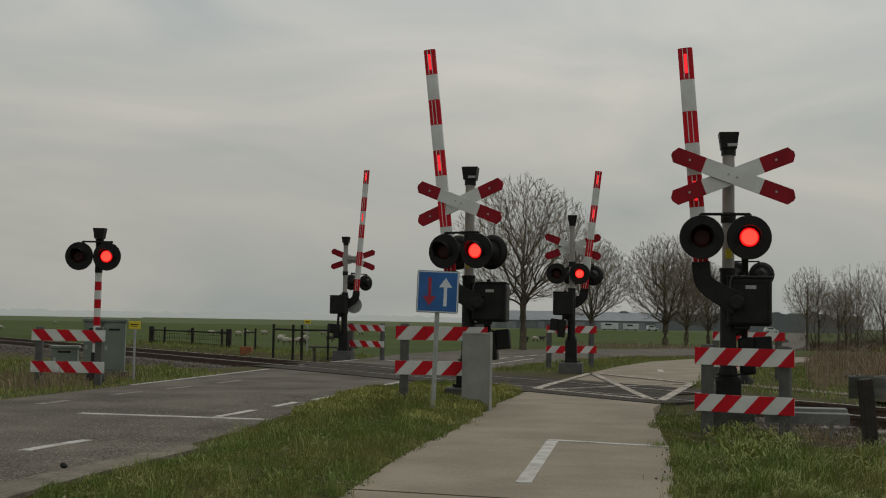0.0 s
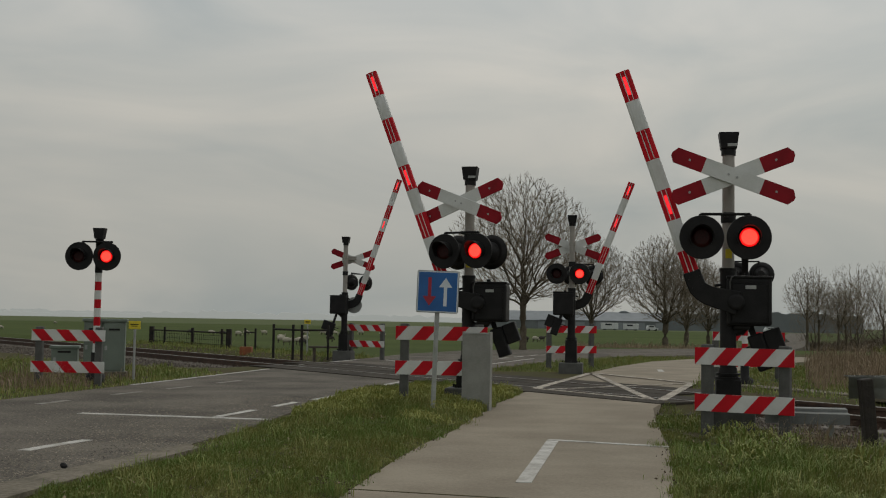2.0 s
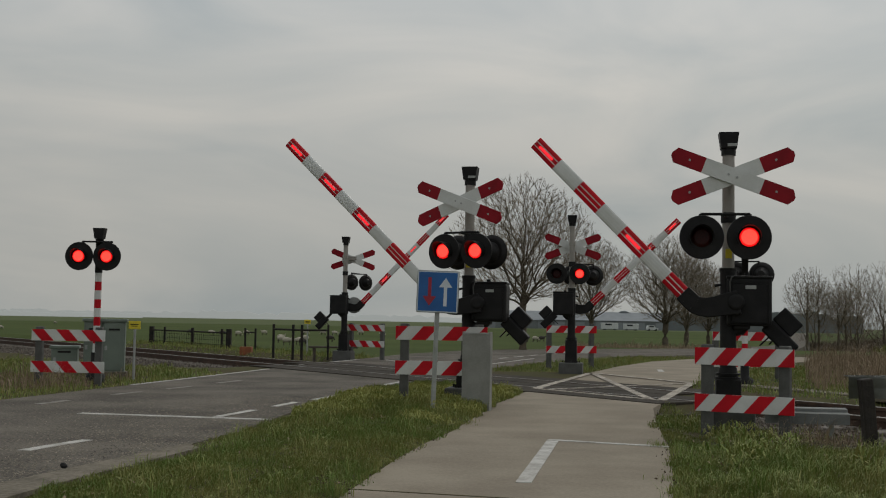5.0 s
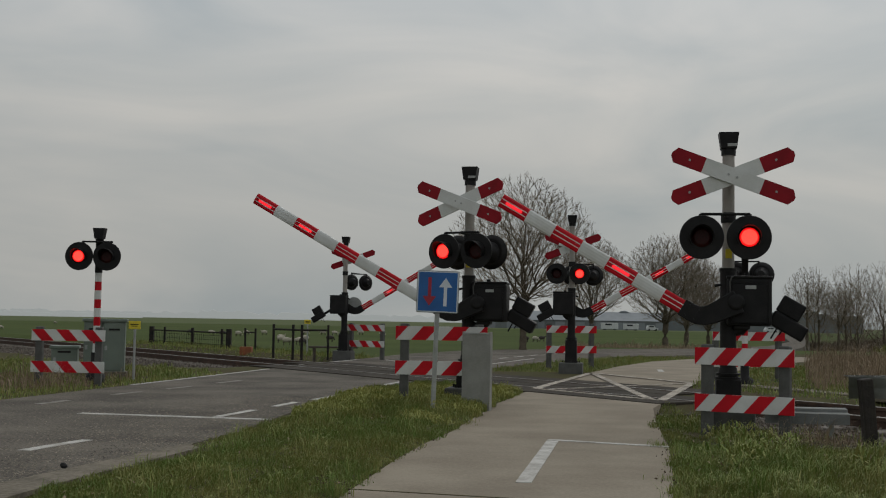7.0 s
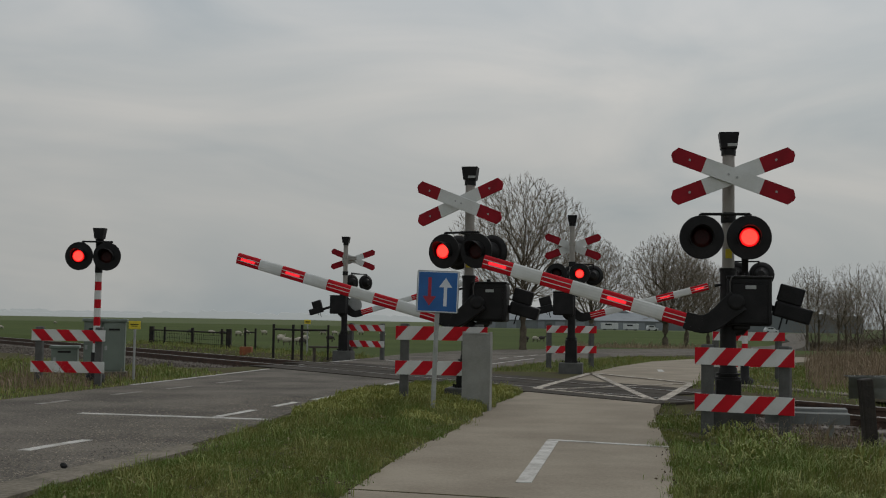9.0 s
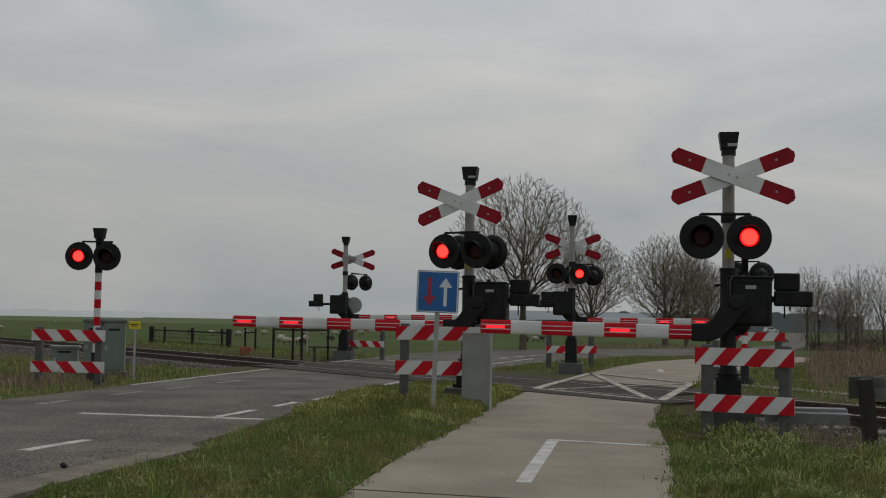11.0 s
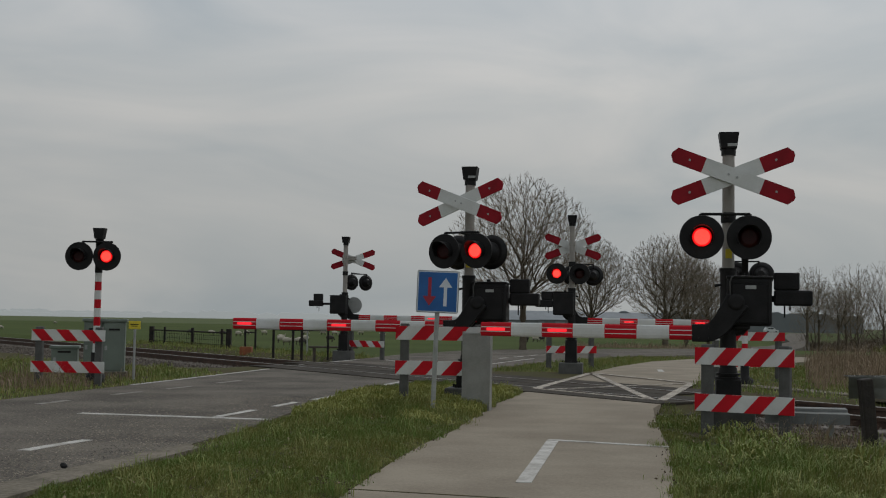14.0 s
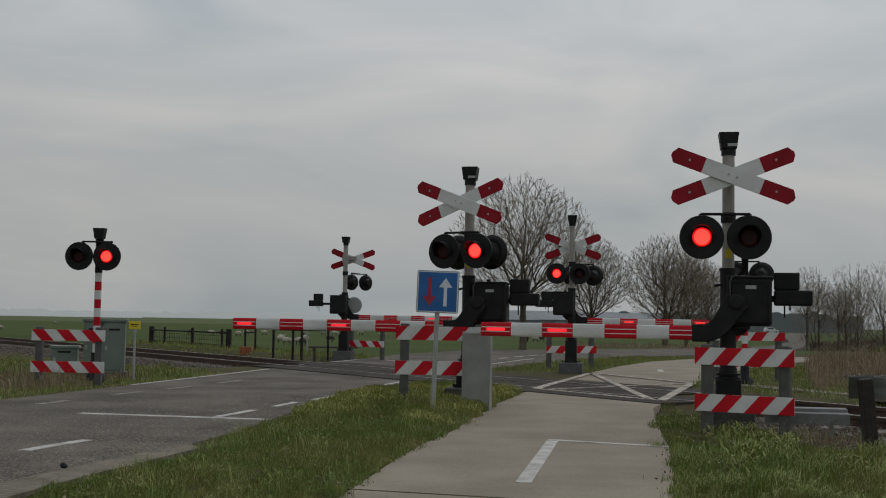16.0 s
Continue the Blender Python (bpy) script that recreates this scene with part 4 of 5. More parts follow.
def bare_tree(name, x, y, h, seed, label, width=0.62, trunk_h=0.34, r0=0.0, detail=4, z=None):
    """A leafless tree: each twig seeks the shortest smooth way back to the trunk, so that limbs fan out evenly and fork ever finer."""
    g = np.random.default_rng(seed)
    z = ground_z(x, y) - 0.1 if z is None else z
    t = thing(name, Matrix.Translation((x, y, z)), label, "tree", "roadside trees")
    r0 = r0 or h * 0.026
    n = {4: 3300, 3: 1000}[detail]
    low = trunk_h * 0.82
    cz, hz, hw = h * (1 + low) / 2, h * (1 - low) / 2, h * width / 2
    lobes = [(Vector(g.normal(0, 1, 3)).normalized(), g.uniform(-0.09, 0.06)) for k in range(16)]
    pts = []
    while len(pts) < n:
        d = Vector(g.normal(0, 1, 3)).normalized()
        reach = 1.0 + sum(a * max(0.0, d.dot(l)) ** 8 for l, a in lobes)
        d = d * g.random() ** (1 / 2.6) * reach
        # egg shape: widest a little below the middle
        w = 1.0 + 0.10 * max(0.0, -d.z) - 0.12 * max(0.0, d.z)
        pts.append((d.x * hw * w, d.y * hw * w, cz + d.z * hz))
    pts = np.array(pts)
    fork = h * trunk_h
    order = np.argsort(np.linalg.norm((pts - [0, 0, fork]) * [1, 1, 0.8], axis=1))
    pts = pts[order]
    trunk = [(0.0, 0.0, 0.0)]
    for k in range(1, 6):
        trunk.append((g.uniform(-0.005, 0.005) * h, g.uniform(-0.005, 0.005) * h, fork * k / 5))
    lead = 5
    for k in range(1, lead + 1):
        trunk.append((trunk[-1][0] + g.uniform(-0.012, 0.012) * h, trunk[-1][1] + g.uniform(-0.012, 0.012) * h, fork + h * (0.80 - trunk_h) * k / lead * 0.8))
    m = len(trunk)
    P = np.zeros((m + n, 3))
    P[:m] = trunk
    D = np.tile([0.0, 0.0, 1.0], (m + n, 1))
    path = np.zeros(m + n)
    path[:m] = P[:m, 2]
    up = list(range(-1, m - 1))
    count = m
    for p in pts:
        v = p - P[4:count]
        dist = np.linalg.norm(v, axis=1) + 1e-6
        turn = (v * D[4:count]).sum(1) / dist
        cost = dist * (1.75 - 0.75 * turn) + 0.34 * path[4:count] + 0.25 * np.maximum(0, -v[:, 2])
        i = 4 + int(np.argmin(cost))
        if np.linalg.norm(p - P[i]) < h * 0.012:
            continue
        P[count] = p
        d = (p - P[i]) / np.linalg.norm(p - P[i])
        D[count] = 0.75 * d + 0.25 * D[i] + [0, 0, 0.08]
        D[count] /= np.linalg.norm(D[count])
        path[count] = path[i] + np.linalg.norm(p - P[i])
        up.append(i)
        count += 1
    # ease the zigzag out of the limbs
    kids = [[] for k in range(count)]
    for k in range(1, count):
        kids[up[k]].append(k)
    for turn in range(2):
        for k in range(m, count):
            if kids[k]:
                far = max(kids[k], key=lambda c: path[c])
                P[k] = 0.5 * P[k] + 0.25 * P[up[k]] + 0.25 * P[far]
    tip = h * 0.00095
    area = np.zeros(count)
    for k in range(count - 1, 0, -1):
        area[k] = max(area[k], tip ** 2.35)
        area[up[k]] += area[k]
    rad = area ** (1 / 2.35)
    rad *= min(1.0, r0 * 0.9 / rad[5])
    rad = np.maximum(rad, tip * 0.8)
    limbs, fine = [], []
    for k in range(6, count):
        a, b = Vector(P[up[k]]), Vector(P[k])
        start = min(rad[up[k]] * 0.92, rad[k] * 1.25)
        (limbs if rad[k] > h * 0.0032 else fine).append((a, b, start, rad[k]))
        if k >= m:
            d = Vector(D[k])
            for c in range(2 if kids[k] else 4):
                w = (d + Vector(g.normal(0, 0.42, 3)) + Vector((0, 0, 0.22))).normalized()
                s = b if not kids[k] else a.lerp(b, g.random())
                fine.append((s, s + w * h * g.uniform(0.018, 0.042), tip * 0.85, tip * 0.45))
    bm = tube(bmesh.new(), P[:6].tolist(), [r0 * 1.4, r0 * 1.05, r0, r0 * 0.96, r0 * 0.93, r0 * 0.9], 12)
    part("trunk", bm, M_BARK, t)
    sticks("branchwork", limbs, 6, M_BARK, t)
    sticks("crown", fine, 3, M_TWIG, t, "fine bare twigs")
    return t


bare_tree("tree", 3.02, 44.2, 6.5, 3, "leafless round-crowned tree beside the road", 0.86, 0.33, 0.14)
bare_tree("tree", 8.0, 63.6, 6.2, 8, "leafless tree behind the crossing", 0.72, 0.33, 0.15)
bare_tree("tree", 11.85, 63.0, 6.3, 12, "leafless broad tree on the meadow's edge", 0.76, 0.30, 0.17)
bare_tree("tree", 14.2, 69.0, 6.2, 15, "leafless tree in the roadside row", 0.7, 0.32, 0.15, 4)
bare_tree("tree", 16.6, 74.0, 5.8, 21, "leafless smaller tree in the roadside row", 0.66, 0.34, 0.13, 4)
bare_tree("tree", 17.4, 56.6, 4.1, 25, "young slender leafless tree beside the reeds", 0.55, 0.48, 0.075, 3)
bare_tree("tree", 24.0, 75.6, 5.0, 31, "young slender leafless tree along the lane", 0.42, 0.48, 0.09, 3)
bare_tree("tree", 24.9, 74.6, 4.7, 36, "thin leafless tree along the lane", 0.42, 0.5, 0.09, 3)
bare_tree("tree", 26.2, 77.0, 5.2, 39, "thin leafless tree beside the hedge", 0.45, 0.3, 0.09, 3)
for x, y, h, s in ((29.5, 84, 6.0, 51), (32.0, 86, 7.0, 55), (34.5, 85, 7.8, 58), (31.0, 90, 6.8, 61), (36.5, 90, 8.8, 66), (33.0, 82, 5.5, 69), (28.2, 90, 5.4, 71), (35.5, 82, 7.2, 75)):
    bare_tree("tree", x, y, h, s, "leafless tree in the dense grove", 0.75, 0.06, 0.12, 3)


# ---- distance ----
def far_ridge(dist, x0, x1, base, top, seed, material, label, step=6.0, name="far_woods"):
    """A low uneven line of distant woods with some depth."""
    bm = bmesh.new()
    n = int((x1 - x0) / step)
    rows = []
    for k in range(n + 1):
        x = x0 + step * k
        hz = base + (top - base) * (0.5 + 0.6 * abs(noise.noise(Vector((x * 0.006, seed, 0)))) + 0.2 * noise.noise(Vector((x * 0.06, seed + 9, 0))) + 0.2 * noise.noise(Vector((x * 0.3, seed + 5, 0))))
        hz = max(hz, base + 0.5)
        rows.append([bm.verts.new((x, dist, base - 3)), bm.verts.new((x, dist, base + (hz - base) * 0.97)), bm.verts.new((x, dist + 1, hz)), bm.verts.new((x, dist + 20, base - 3))])
    for a, b in zip(rows, rows[1:]):
        for i in range(3):
            bm.faces.new((a[i], b[i], b[i + 1], a[i + 1]))
    return tagged(part(name, bm, material), label, "woods", kind="structure")


# haze over the farthest woods is painted as an even pale glow
M_HAZE1 = glow("woods_haze_glow", (0.27, 0.286, 0.278), 1.0)
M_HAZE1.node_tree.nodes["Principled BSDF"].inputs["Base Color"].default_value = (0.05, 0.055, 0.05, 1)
# thin haze painted into these woods' bluish base colour
M_HAZE2 = mat("woods_thin_haze_tint", (0.20, 0.22, 0.225), (0.15, 0.165, 0.17), 1.0, scale=0.03, bump_scale=0.3)
far_ridge(2200, -1600, 1400, -2, 20, 2.0, M_HAZE1, "distant woods and farms in painted pale haze", 7, "backdrop_woods")
far_ridge(1300, -700, -330, -2, 9, 7.0, M_HAZE1, "low distant tree line in painted pale haze", 5, "backdrop_trees")
far_ridge(420, 62, 150, -1.2, 11, 4.0, M_HAZE2, "dark woods behind the meadow with thin haze painted in", 1.5, "backdrop_grove")


def barn(x, y, w, d, wall, ridge, label, group="farm buildings"):
    t = thing("barn", pose(x, y, -1.0, 0, 0, 4), label, "barn", group)
    bm = box(bmesh.new(), (0, 0, wall / 2), (w, d, wall))
    body = part("wall", bm, M_BARNWALL, t)
    bm = bmesh.new()
    rot = Matrix.Rotation(math.pi / 2, 4, "Z")
    prism(bm, [(-d / 2 - 0.4, wall), (d / 2 + 0.4, wall), (0, ridge)], -w / 2 - 0.4, w / 2 + 0.4, 0, rot)
    part("roof", bm, M_BARNROOF, t, "grey-blue sheet roof")
    for k in range(int(w / 7)):
        part("door", box(bmesh.new(), (-w / 2 + 4 + 7 * k, -d / 2 - 0.05, wall * 0.42), (3.2, 0.1, wall * 0.8)), M_BARNROOF, body)
    return t


barn(50.0, 420, 56, 20, 3.2, 6.3, "long low grey barn far across the meadow")
barn(97.0, 450, 24, 16, 3.4, 6.2, "low grey barn with a sheet roof in the haze")
barn(22.0, 405, 20, 12, 3.0, 5.4, "small grey shed beside the long barn")


def vehicle(x, y, rz, w, h, label, van=False):
    t = thing("vehicle", pose(x, y, ground_z(x, y), 0, 0, rz), label, "car", "parked vehicles far off")
    bm = bmesh.new()
    if van:
        box(bm, (0, 0, 0.35 + h * 0.42), (w, 1.9, h * 0.85), 0.12)
    else:
        prism(bm, [(-w / 2, 0.3), (w / 2, 0.3), (w / 2, 0.8), (w * 0.32, 0.95), (w * 0.12, h), (-w * 0.38, h), (-w / 2, 0.9)], -0.85, 0.85)
    body = part("body", bm, M_CARWHITE, t)
    part("window", box(bmesh.new(), (-w * 0.1, -0.9 if not van else -0.96, h * 0.78), (w * 0.4, 0.12, h * 0.22)), M_GLASSDARK, body)
    for sx in (-0.31, 0.31):
        for sy in (-0.8, 0.8):
            part("wheel", tube(bmesh.new(), [(sx * w, sy - 0.1, 0.32), (sx * w, sy + 0.1, 0.32)], 0.32, 14), M_TYRE, t)


vehicle(52.5, 372, 3, 5.2, 2.3, "white caravan parked far across the meadow", True)
vehicle(59.5, 374, 0, 4.6, 2.1, "white van parked far across the meadow", True)
vehicle(66.5, 376, 5, 3.6, 1.7, "pale car parked far across the meadow")
vehicle(108, 390, 10, 4.6, 1.7, "white car parked beside the far lane")


# ---- sheep ----
def sheep(x, y, rz, material, label, grazing=True, k=1.0):
    z = ground_z(x, y)
    t = thing("sheep", pose(x, y, z, 0, 0, rz), label, "sheep", "sheep on the meadow")
    bm = bmesh.new()
    bmesh.ops.create_icosphere(bm, subdivisions=2, radius=1.0, matrix=Matrix.Translation((0, 0, 0.58 * k)) @ Matrix.Diagonal((0.52 * k, 0.25 * k, 0.27 * k, 1)))
    for v in bm.verts:
        v.co += Vector((noise.noise(v.co * 6), noise.noise(v.co * 6 + Vector((5, 0, 0))), noise.noise(v.co * 6 + Vector((0, 5, 0))))) * 0.04
    part("body", bm, material, t, smooth=True)
    hz = 0.22 if grazing else 0.82
    bm = tube(bmesh.new(), [(0.42 * k, 0, 0.62 * k), (0.58 * k, 0, (0.45 if grazing else 0.78) * k)], [0.12 * k, 0.08 * k], 8)
    tube(bm, [(0.56 * k, 0, (hz + 0.2) * k if grazing else 0.84 * k), (0.66 * k, 0, hz * k if grazing else 0.8 * k)], [0.09 * k, 0.06 * k], 8)
    part("head", bm, material, t)
    for sx in (-0.32, 0.32):
        for sy in (-0.13, 0.13):
            part("leg", tube(bmesh.new(), [(sx * k, sy * k, 0), (sx * k, sy * k, 0.42 * k)], 0.04 * k, 6), M_DARKWOOL, t)


SHEEP = [((-10.9, 84.0), 10, 0), ((-10.2, 85.5), 190, 0), ((-9.7, 83.0), 60, 1), ((-12.4, 92.0), 30, 0), ((-11.0, 96.0), 170, 0), ((-13.5, 100.0), 0, 0), ((-9.3, 99.0), 20, 1), ((-16.0, 140.0), 20, 0), ((-14.2, 143.0), 170, 0), ((-12.5, 139.0), 0, 0), ((-10.0, 148.0), 200, 0),
         ((-21.0, 128.0), 15, 0), ((-19.5, 131.0), 185, 0), ((-20.5, 120.0), 30, 0), ((-22.5, 122.0), 5, 1), ((-24.0, 124.0), 10, 0), ((-27.0, 128.0), 160, 1), ((-7.0, 140.0), 20, 0), ((-52.0, 140.0), 20, 0), ((-78.0, 240.0), 0, 0), ((-72.0, 245.0), 180, 1),
         ((9.3, 118.0), 10, 0), ((8.2, 116.0), 190, 1), ((10.2, 121.0), 10, 1)]
for (x, y), rz, dark in SHEEP:
    sheep(x, y, rz, M_DARKWOOL if dark else M_WOOL, "dark brown sheep grazing on the meadow" if dark else "cream woolled sheep grazing on the meadow", (x * 7) % 2 < 1.3, 0.66)


# ---- grass, weeds and reeds ----
def blades(name, spots, heights, width, material, label, lean=0.5, seed=1, curl=0.35):
    """Many tapering blades of two pieces each, as one object."""
    g = np.random.default_rng(seed)
    n = len(spots)
    a = g.uniform(0, 2 * math.pi, n)
    d = np.stack([np.cos(a), np.sin(a), 0 * a], 1)
    s = np.stack([-np.sin(a), np.cos(a), 0 * a], 1)
    h = np.asarray(heights)[:, None]
    w = np.asarray(width) * g.uniform(0.7, 1.3, n)
    w = w[:, None]
    up = np.array([[0, 0, 1.0]])
    l = g.uniform(0.1, lean, n)[:, None]
    p = np.asarray(spots)
    mid = p + up * h * 0.6 + d * h * l * 0.4
    tip = mid + up * h * g.uniform(-0.05, 0.4, n)[:, None] + d * h * (l * 0.5 + g.uniform(0.0, curl, n)[:, None])
    v = np.concatenate([p - s * w, p + s * w, mid + s * w * 0.8, mid - s * w * 0.8, tip], 1).reshape(-1, 3)
    base = np.arange(n) * 5
    quads = np.stack([base, base + 1, base + 2, base + 3], 1).tolist()
    tris = np.stack([base + 3, base + 2, base + 4], 1).tolist()
    me = bpy.data.meshes.new(name)
    me.from_pydata(v.tolist(), [], quads + tris)
    me.materials.append(material)
    return tagged(new(name, me), label, "grass", kind="stuff")


def scatter(n, x0, x1, y0, y1, keep, seed, near_bias=0.0):
    g = np.random.default_rng(seed)
    out = []
    tries = 0
    while len(out) < n and tries < n * 12:
        tries += 1
        x, y = g.uniform(x0, x1), y0 + (y1 - y0) * g.random() ** (1 + near_bias)
        if keep(x, y, g):
            out.append((x, y, ground_z(x, y) - 0.01))
    return np.array(out)


def ragged(x, y, s=0.06):
    side = 9.0 if x > 0.9 else 3.0
    return s * noise.noise(Vector((side, y * 2.2, 3.3))) + s * 0.6 * noise.noise(Vector((side, y * 9, 1.3)))


def mid_verge(x, y, g):
    return between(ROAD_R, y) + (0.37 if y < 9.25 else 0.1 if y < 11 else 0.17) + ragged(x, y) < x < between(PATH_L, y) + 0.02 + ragged(x, y, 0.11)


def right_verge(x, y, g):
    return x > between(PATH_R, y) - 0.02 + ragged(x, y, 0.11)


def left_verge(x, y, g):
    return x < between(ROAD_L, y) - 0.02 + ragged(x, y)


def far_verge(x, y, g):
    return between(ROAD_R, y) + 0.05 < x < between(PATH_L, y) - 0.02


def trodden(spots, heights):
    """Grass stays short by the guard boards and in the stony earth before the track."""
    out = []
    for p, h in zip(spots, heights):
        near = min(1.0, max(0.0, (p[1] - 8.7) / 1.0))
        out.append(h * (1.0 - near * (0.62 if p[0] > 2.2 else 0.35)))
    return out


def patchy(spots, lo, hi, seed):
    g = np.random.default_rng(seed)
    return [(lo + (hi - lo) * g.random() ** 1.5) * (0.4 + 1.9 * abs(noise.noise(Vector((p[0] * 1.7, p[1] * 1.7, seed)))) + 0.9 * max(0.0, noise.noise(Vector((p[0] * 6, p[1] * 6, seed + 3))))) for p in spots]


sp = scatter(85000, -2.7, 1.0, 5.6, 14.0, mid_verge, 11, 0.5)
blades("grass", sp, patchy(sp, 0.03, 0.105, 1), 0.0024, M_BLADE, "short green verge grass between road and path", 0.8, 1)
sp = scatter(26000, -2.0, 2.2, 13.0, 21.0, lambda x, y, g: mid_verge(x, y, g) and x * RN.x + y * RN.y < 10.7, 12)
blades("grass", sp, patchy(sp, 0.035, 0.12, 2), 0.004, M_BLADE, "rough verge grass near the barrier mast", 0.7, 2)
sp = scatter(60000, 1.2, 4.6, 6.0, 13.5, lambda x, y, g: right_verge(x, y, g) and x * RN.x + y * RN.y < 10.3 and (x + 0.25 * noise.noise(Vector((x * 3, y * 3, 0))) < 3.0 or y < 9.5 or g.random() < 0.10), 13, 0.4)
blades("grass", sp, trodden(sp, patchy(sp, 0.035, 0.13, 3)), 0.0032, M_BLADE, "green verge grass beside the cycle path", 0.8, 3)
sp = scatter(20000, -9.5, -3.4, 13.0, 26.0, lambda x, y, g: left_verge(x, y, g) and x * RN.x + y * RN.y < 8.9 + 0.5 * noise.noise(Vector((x, y, 0))), 14)
blades("grass", sp, patchy(sp, 0.05, 0.15, 4), 0.006, M_BLADE, "rough grass beside the road and ballast", 0.6, 4)
sp = scatter(9000, 0.5, 8.0, 24.5, 37.0, lambda x, y, g: far_verge(x, y, g) and x * RN.x + y * RN.y > 14.2, 15)
blades("grass", sp, patchy(sp, 0.04, 0.13, 5), 0.008, M_BLADE, "grass strip between road and path beyond the track", 0.6, 5)
sp = scatter(26000, 3.4, 14.0, 13.0, 30.0, lambda x, y, g: x > between(PATH_R, y) + 0.05 and x * RN.x + y * RN.y > 14.0 + 0.3 * noise.noise(Vector((x, y, 2))), 16)
blades("grass", sp, patchy(sp, 0.05, 0.18, 6), 0.007, M_BLADE, "rough grass beyond the track beside the path", 0.6, 6)
sp = scatter(6000, -12.0, -1.0, 26.0, 48.0, lambda x, y, g: left_verge(x, y, g) and 15.0 < x * RN.x + y * RN.y < 17.5, 17)
blades("grass", sp, patchy(sp, 0.05, 0.2, 7), 0.009, M_BLADE, "rough grass along the fence beyond the track", 0.6, 7)
sp = scatter(12000, 2.2, 4.6, 10.6, 16.2, lambda x, y, g: x > between(PATH_R, y) + 0.02 and 8.4 < x * RN.x + y * RN.y < 11.0 and (x < 3.05 or y > 12.0 or g.random() < 0.12), 18)
blades("grass", sp, patchy(sp, 0.05, 0.14, 18), 0.004, M_BLADE, "thin rough grass between path and rails", 0.7, 18)
# yellowish weeds on the mound round the sign
sp = scatter(32000, -1.6, 1.6, 11.2, 17.5, lambda x, y, g: mid_verge(x, y, g) and noise.noise(Vector((x * 1.1, y * 1.1, 8))) + 0.5 - 0.25 * abs(y - 14.2) > 0.45 * g.random() - 0.1 and x * RN.x + y * RN.y < 10.6, 21)
sp[:, 2] += np.random.default_rng(9).uniform(0, 0.09, len(sp))
blades("weeds", sp, patchy(sp, 0.025, 0.07, 8), 0.0042, M_WEED, "yellow-green weeds in the verge", 1.3, 8, 0.8)
sp = scatter(1200, 1.9, 4.0, 7.6, 11.0, lambda x, y, g: right_verge(x, y, g) and (2.3 < x < 2.9 or y < 9.2) and noise.noise(Vector((x * 2.6, y * 2.6, 2))) > (0.02 if y > 9.7 else 0.2), 22)
sp[:, 2] += np.random.default_rng(10).uniform(0, 0.12, len(sp))
blades("weeds", sp, patchy(sp, 0.04, 0.10, 9), 0.007, M_BLADE, "leafy green weeds before the guard boards", 1.5, 9, 0.9)
sp = scatter(1500, 2.9, 4.6, 8.0, 10.6, lambda x, y, g: right_verge(x, y, g) and noise.noise(Vector((x * 1.2, y * 1.2, 6))) > 0.05, 23)
blades("dry_grass", sp, patchy(sp, 0.12, 0.36, 10), 0.0025, M_REED, "dry straw-coloured stalks in the verge", 0.9, 10, 0.6)
sp = scatter(2600, -7.6, -4.9, 15.5, 19.5, lambda x, y, g: left_verge(x, y, g) and noise.noise(Vector((x, y, 4))) > -0.1 and x * RN.x + y * RN.y < 7.6, 26)
blades("dry_grass", sp, patchy(sp, 0.12, 0.3, 13), 0.004, M_REED, "dry straw-coloured grass round the guard boards", 0.6, 13, 0.5)
sp = scatter(16000, 5.9, 17.0, 19.3, 36.0, lambda x, y, g: x > 0.305 * y + 0.1 + 0.3 * noise.noise(Vector((y * 0.8, x * 0.5, 2))) and x > between(PATH_R, y) + 0.4, 24)
blades("reeds", sp, patchy(sp, 0.3, 0.62, 11), 0.007, M_REED, "brown dry reeds in the ditch beyond the track", 0.35, 11, 0.25)
sp = scatter(19000, 26.5, 46.0, 81.0, 96.0, lambda x, y, g: x > 26.5 + 0.12 * (y - 81) + 1.2 * noise.noise(Vector((y, 0, 3))), 28)
hs = [(0.5 + 1.5 * min(1.0, (p[0] - 26.0) / 9.0)) * (0.35 + 0.75 * abs(noise.noise(Vector((p[0] * 0.5, p[1] * 0.5, 1)))) + 0.25 * ((i * 7919) % 97) / 97) for i, p in enumerate(sp)]
blades("thicket", sp, hs, 0.028, M_TWIG, "dense leafless thicket below the grove", 0.5, 17, 0.25)
sp = scatter(5000, 29.0, 44.0, 78.0, 80.5, lambda x, y, g: True, 27)
blades("hedge", sp, patchy(sp, 0.5, 1.0, 14), 0.05, M_BLADE, "low dense green hedge before the grove", 0.8, 14, 0.4)
sp = scatter(3500, 6.0, 16.0, 50.0, 60.0, lambda x, y, g: x < 0.26 * y and y > 51, 25)
blades("reeds", sp, patchy(sp, 0.16, 0.34, 12), 0.012, M_REED, "brown reeds along the ditch behind the road", 0.35, 12, 0.25)


# longer tufts and dead leaves break up the verges
g = np.random.default_rng(41)
spots, hs = [], []
for k in range(1000):
    x, y = (g.uniform(-2.6, 4.3) if k % 2 else g.uniform(1.5, 4.0)), 5.8 + 8.5 * g.random() ** 1.3
    b = x * RN.x + y * RN.y
    if not (mid_verge(x, y, g) or right_verge(x, y, g)) or b > 9.5 or (x > 1.8 and y > 9.0):
        continue
    hh, n = 0.06 + 0.15 * g.random() ** 2, int(g.uniform(20, 60))
    for i in range(n):
        px, py = x + g.normal(0, 0.05), y + g.normal(0, 0.05)
        spots.append((px, py, ground_z(px, py) - 0.01))
        hs.append(hh * g.uniform(0.5, 1.15))
blades("grass_tufts", np.array(spots), hs, 0.0022, M_BLADE, "longer tufts of grass in the verges", 0.7, 15, 0.5)
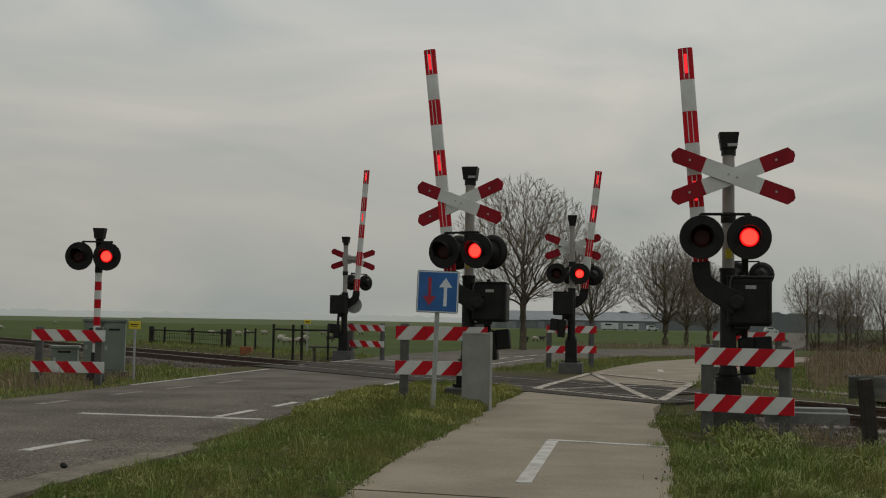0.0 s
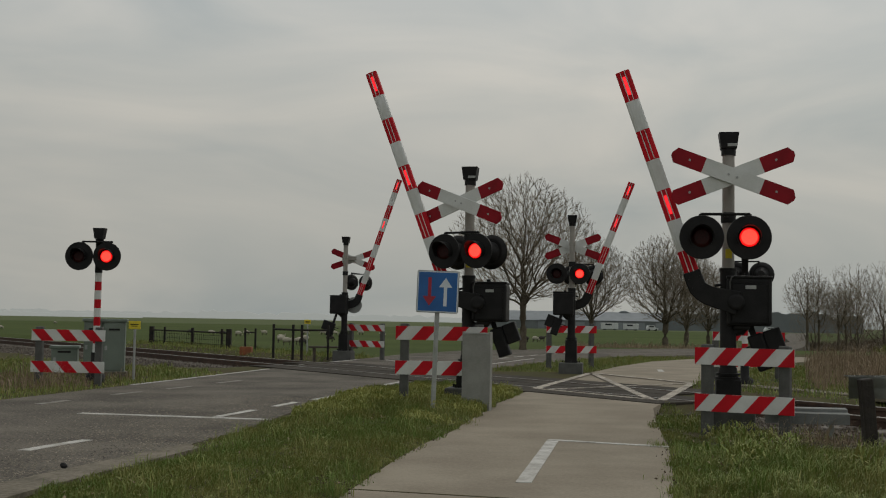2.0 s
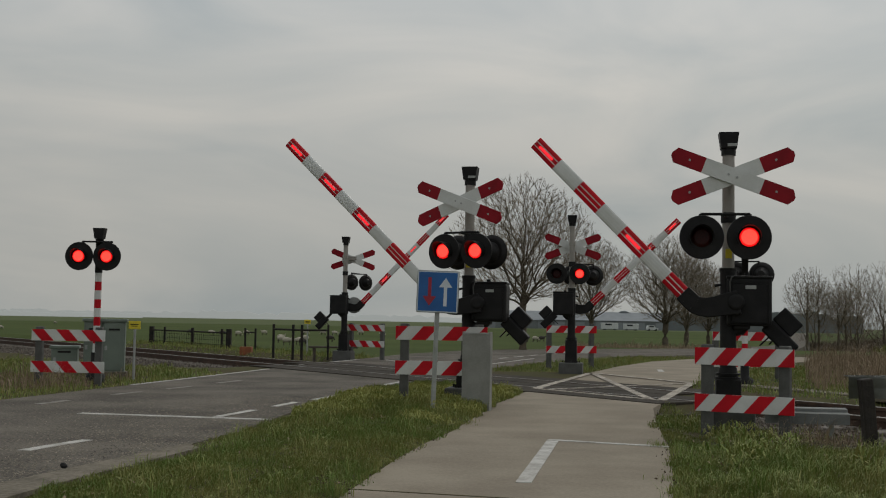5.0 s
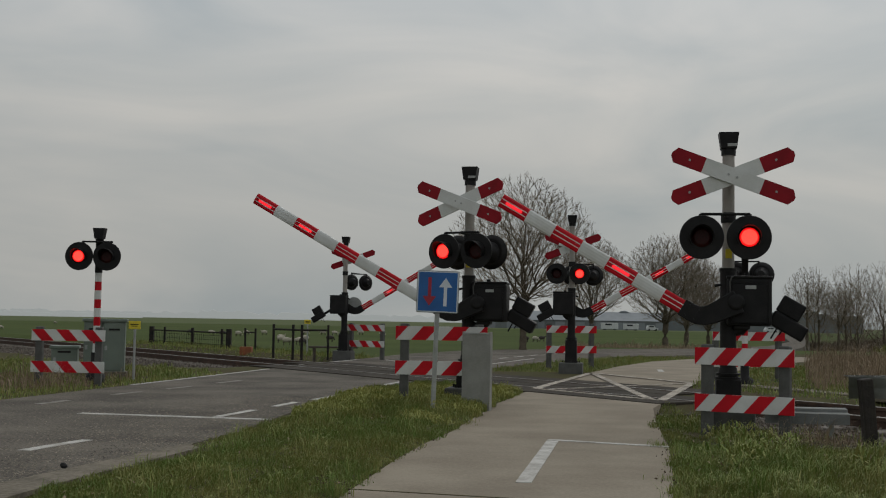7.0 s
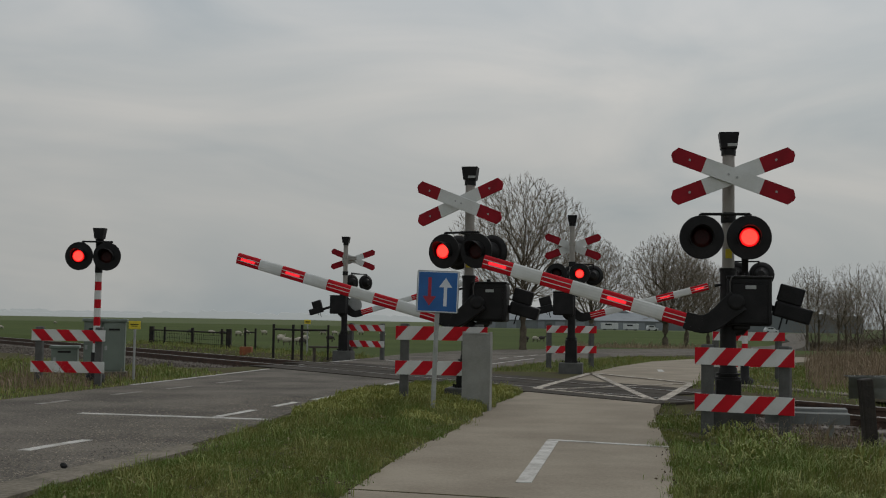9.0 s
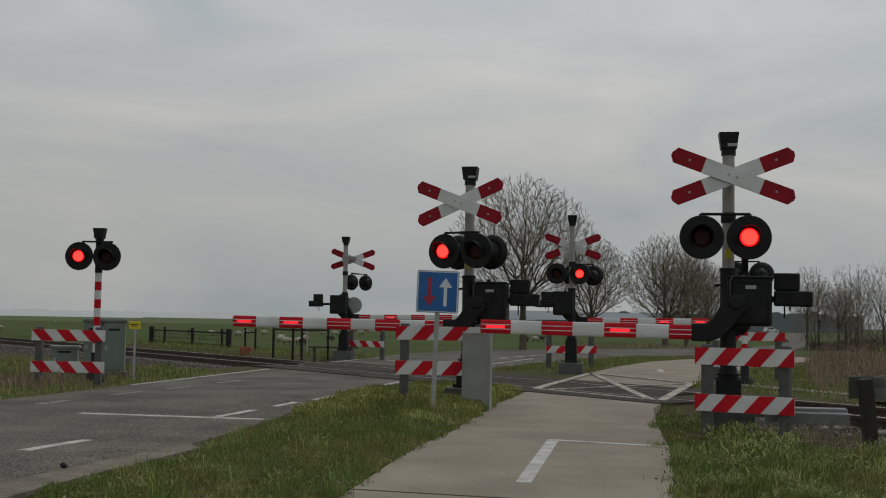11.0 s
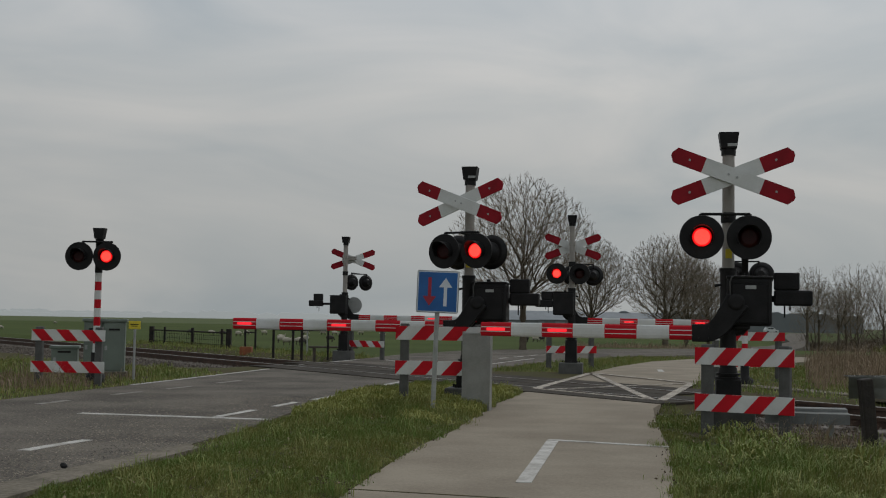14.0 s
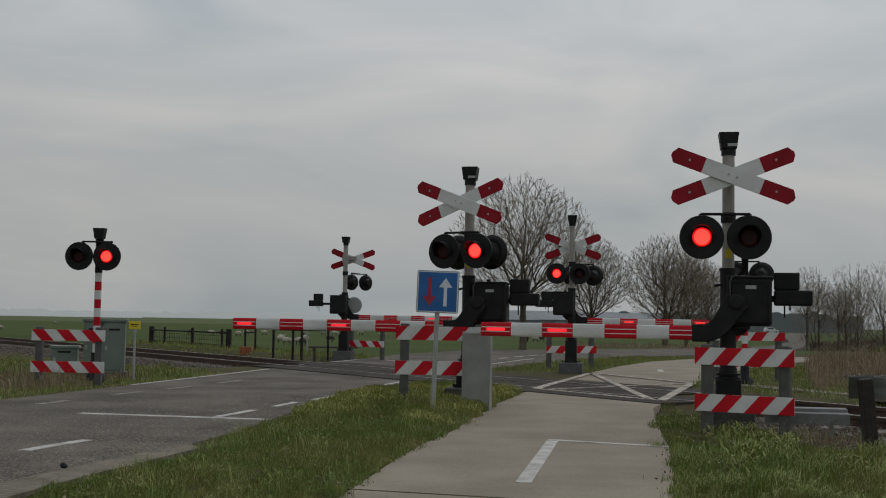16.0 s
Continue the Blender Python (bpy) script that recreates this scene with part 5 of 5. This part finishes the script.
sp = scatter(260, -2.6, 4.2, 5.8, 13.0, lambda x, y, g: (mid_verge(x, y, g) or right_verge(x, y, g)) and noise.noise(Vector((x * 1.5, y * 1.5, 12))) > 0.0, 42)
sp[:, 2] += 0.05
blades("dead_leaves", sp, patchy(sp, 0.012, 0.03, 16), 0.006, M_REED, "brown dead leaves lying in the verges", 2.5, 16, 1.5)
# coarse chippings on the road's near edge
g = np.random.default_rng(43)
verts, faces = [], []
for k in range(12000):
    y = 6.4 + 9.0 * g.random() ** 1.5
    x = between(ROAD_R, y) - abs(g.normal(0, 1.1))
    r, base = g.uniform(0.004, 0.011), len(verts)
    q = g.uniform(0, 6.28)
    c, s = math.cos(q) * r, math.sin(q) * r
    verts += [(x + c, y + s, 0.0), (x - s, y + c, 0.0), (x - c, y - s, 0.0), (x + s, y - c, 0.0), (x, y, r * 0.5)]
    faces += [(base, base + 1, base + 4), (base + 1, base + 2, base + 4), (base + 2, base + 3, base + 4), (base + 3, base, base + 4)]
me = bpy.data.meshes.new("chippings")
me.from_pydata(verts, [], faces)
me.materials.append(M_CHIP)
tagged(new("chippings", me), "coarse pale and dark chippings in the asphalt", "gravel", kind="stuff")

# joint across the path, clods and litter along its edge
bm = bmesh.new()
slab(bm, [(-0.60, 7.085), (0.36, 6.815), (1.36, 6.55), (1.36, 6.53), (0.36, 6.79), (-0.60, 7.06)], 0.002, 0.0085)
tagged(part("path_joint", bm, M_SOIL), "dark open joint across the concrete path", "joint", kind="structure")
g = np.random.default_rng(31)
verts, faces = [], []
for k in range(150):
    y = g.uniform(6.6, 10.6) if k % 3 else g.uniform(6.4, 14)
    right = k % 4 != 0
    x = (between(PATH_R, y) - abs(g.normal(0, 0.07)) + 0.05) if right else between(PATH_L, y) + abs(g.normal(0, 0.05)) - 0.03
    r, base = 0.003 + 0.008 * g.random() ** 2, len(verts)
    q = Euler(g.uniform(0, 6, 3)).to_matrix()
    for c in ((1.6, 0, 0), (-1.4, 0, 0), (0, 0.8, 0), (0, -0.8, 0), (0, 0, 0.5), (0, 0, -0.5)):
        verts.append(Vector((x, y, 0.012)) + q @ (Vector(c) * r))
    faces += [(base + i, base + j, base + l) for i, j, l in ((0, 2, 4), (2, 1, 4), (1, 3, 4), (3, 0, 4), (2, 0, 5), (1, 2, 5), (3, 1, 5), (0, 3, 5))]
me = bpy.data.meshes.new("litter")
me.from_pydata(verts, [], faces)
me.materials.append(M_LITTER)
tagged(new("litter", me), "dark clods and dead leaves along the path's edge", "litter", kind="stuff")
bm = bmesh.new()
bmesh.ops.create_icosphere(bm, subdivisions=2, radius=0.026)
for v in bm.verts:
    v.co *= 1 + 0.35 * noise.noise(v.co * 40)
ob = tagged(part("stone", bm, M_BLACK), "dark lump of stone on the road's edge", "stone")
ob.location = (-2.42, 7.72, 0.032)
ob.scale = (1.0, 0.9, 0.75)


# ---- what moves ----
def motions():
    """The booms sink; the lamps flash in turn as their glowing elements come forward to the lens and go back."""
    sink = [(0.0, 81.6), (0.55, 81.6), (0.7, 80.6), (1.0, 77.2), (1.5, 71.6), (2.0, 67.4), (2.5, 63.2), (3.0, 59.1), (3.5, 55.0), (4.0, 50.8), (4.5, 46.8), (5.0, 43.0), (5.5, 39.2), (6.0, 35.4), (6.5, 31.7),
            (7.0, 28.1), (7.5, 24.6), (8.0, 21.0), (8.5, 17.4), (9.0, 13.9), (9.5, 10.4), (10.0, 6.9), (10.5, 3.5)]
    for arm, (more, part_more, yaw) in zip(BOOMS, ((1.2, 0.034, -7.0), (0.9, 0.013, -4.0), (0.9, 0.015, 0.0), (2.5, 0.025, 0.0))):
        at = arm.location.copy()
        first = {0.7: -0.5, 1.0: -0.9, 1.5: -0.5} if arm is not BOOMS[1] else {}
        rows = [(t, a + more + part_more * a + first.get(t, 0.0)) for t, a in sink] + [(10.9, 0.9 + 0.5 * more), (11.15, 0.0), (16.0, 0.0)]
        walk(arm, [(t, Matrix.Translation(at) @ Matrix.Rotation(radians(yaw), 4, "Z") @ Matrix.Rotation(radians(a), 4, "Y")) for t, a in rows])
    for flash, first, period, length in ((FLASH_A, 0.37, 0.672, 0.235), (FLASH_B, 0.333, 0.6648, 0.26)):
        for el, on_first, lit, back in flash:
            rows = [(0.0, on_first)]
            k = 0
            while first + k * period < 16.0:
                t0 = first + k * period
                for t, other in ((t0, True), (t0 + length, False)):
                    on = on_first != other
                    if t < 15.99:
                        lag = 0 if on else 1 / FPS
                        rows += [(t - 1 / FPS + lag, not on), (t + lag, on)]
                k += 1
            rows.append((16.0, rows[-1][1]))
            walk(el, [(t, Matrix.Translation(Vector(lit) + (Vector() if on else Vector(back)))) for t, on in rows])


motions()
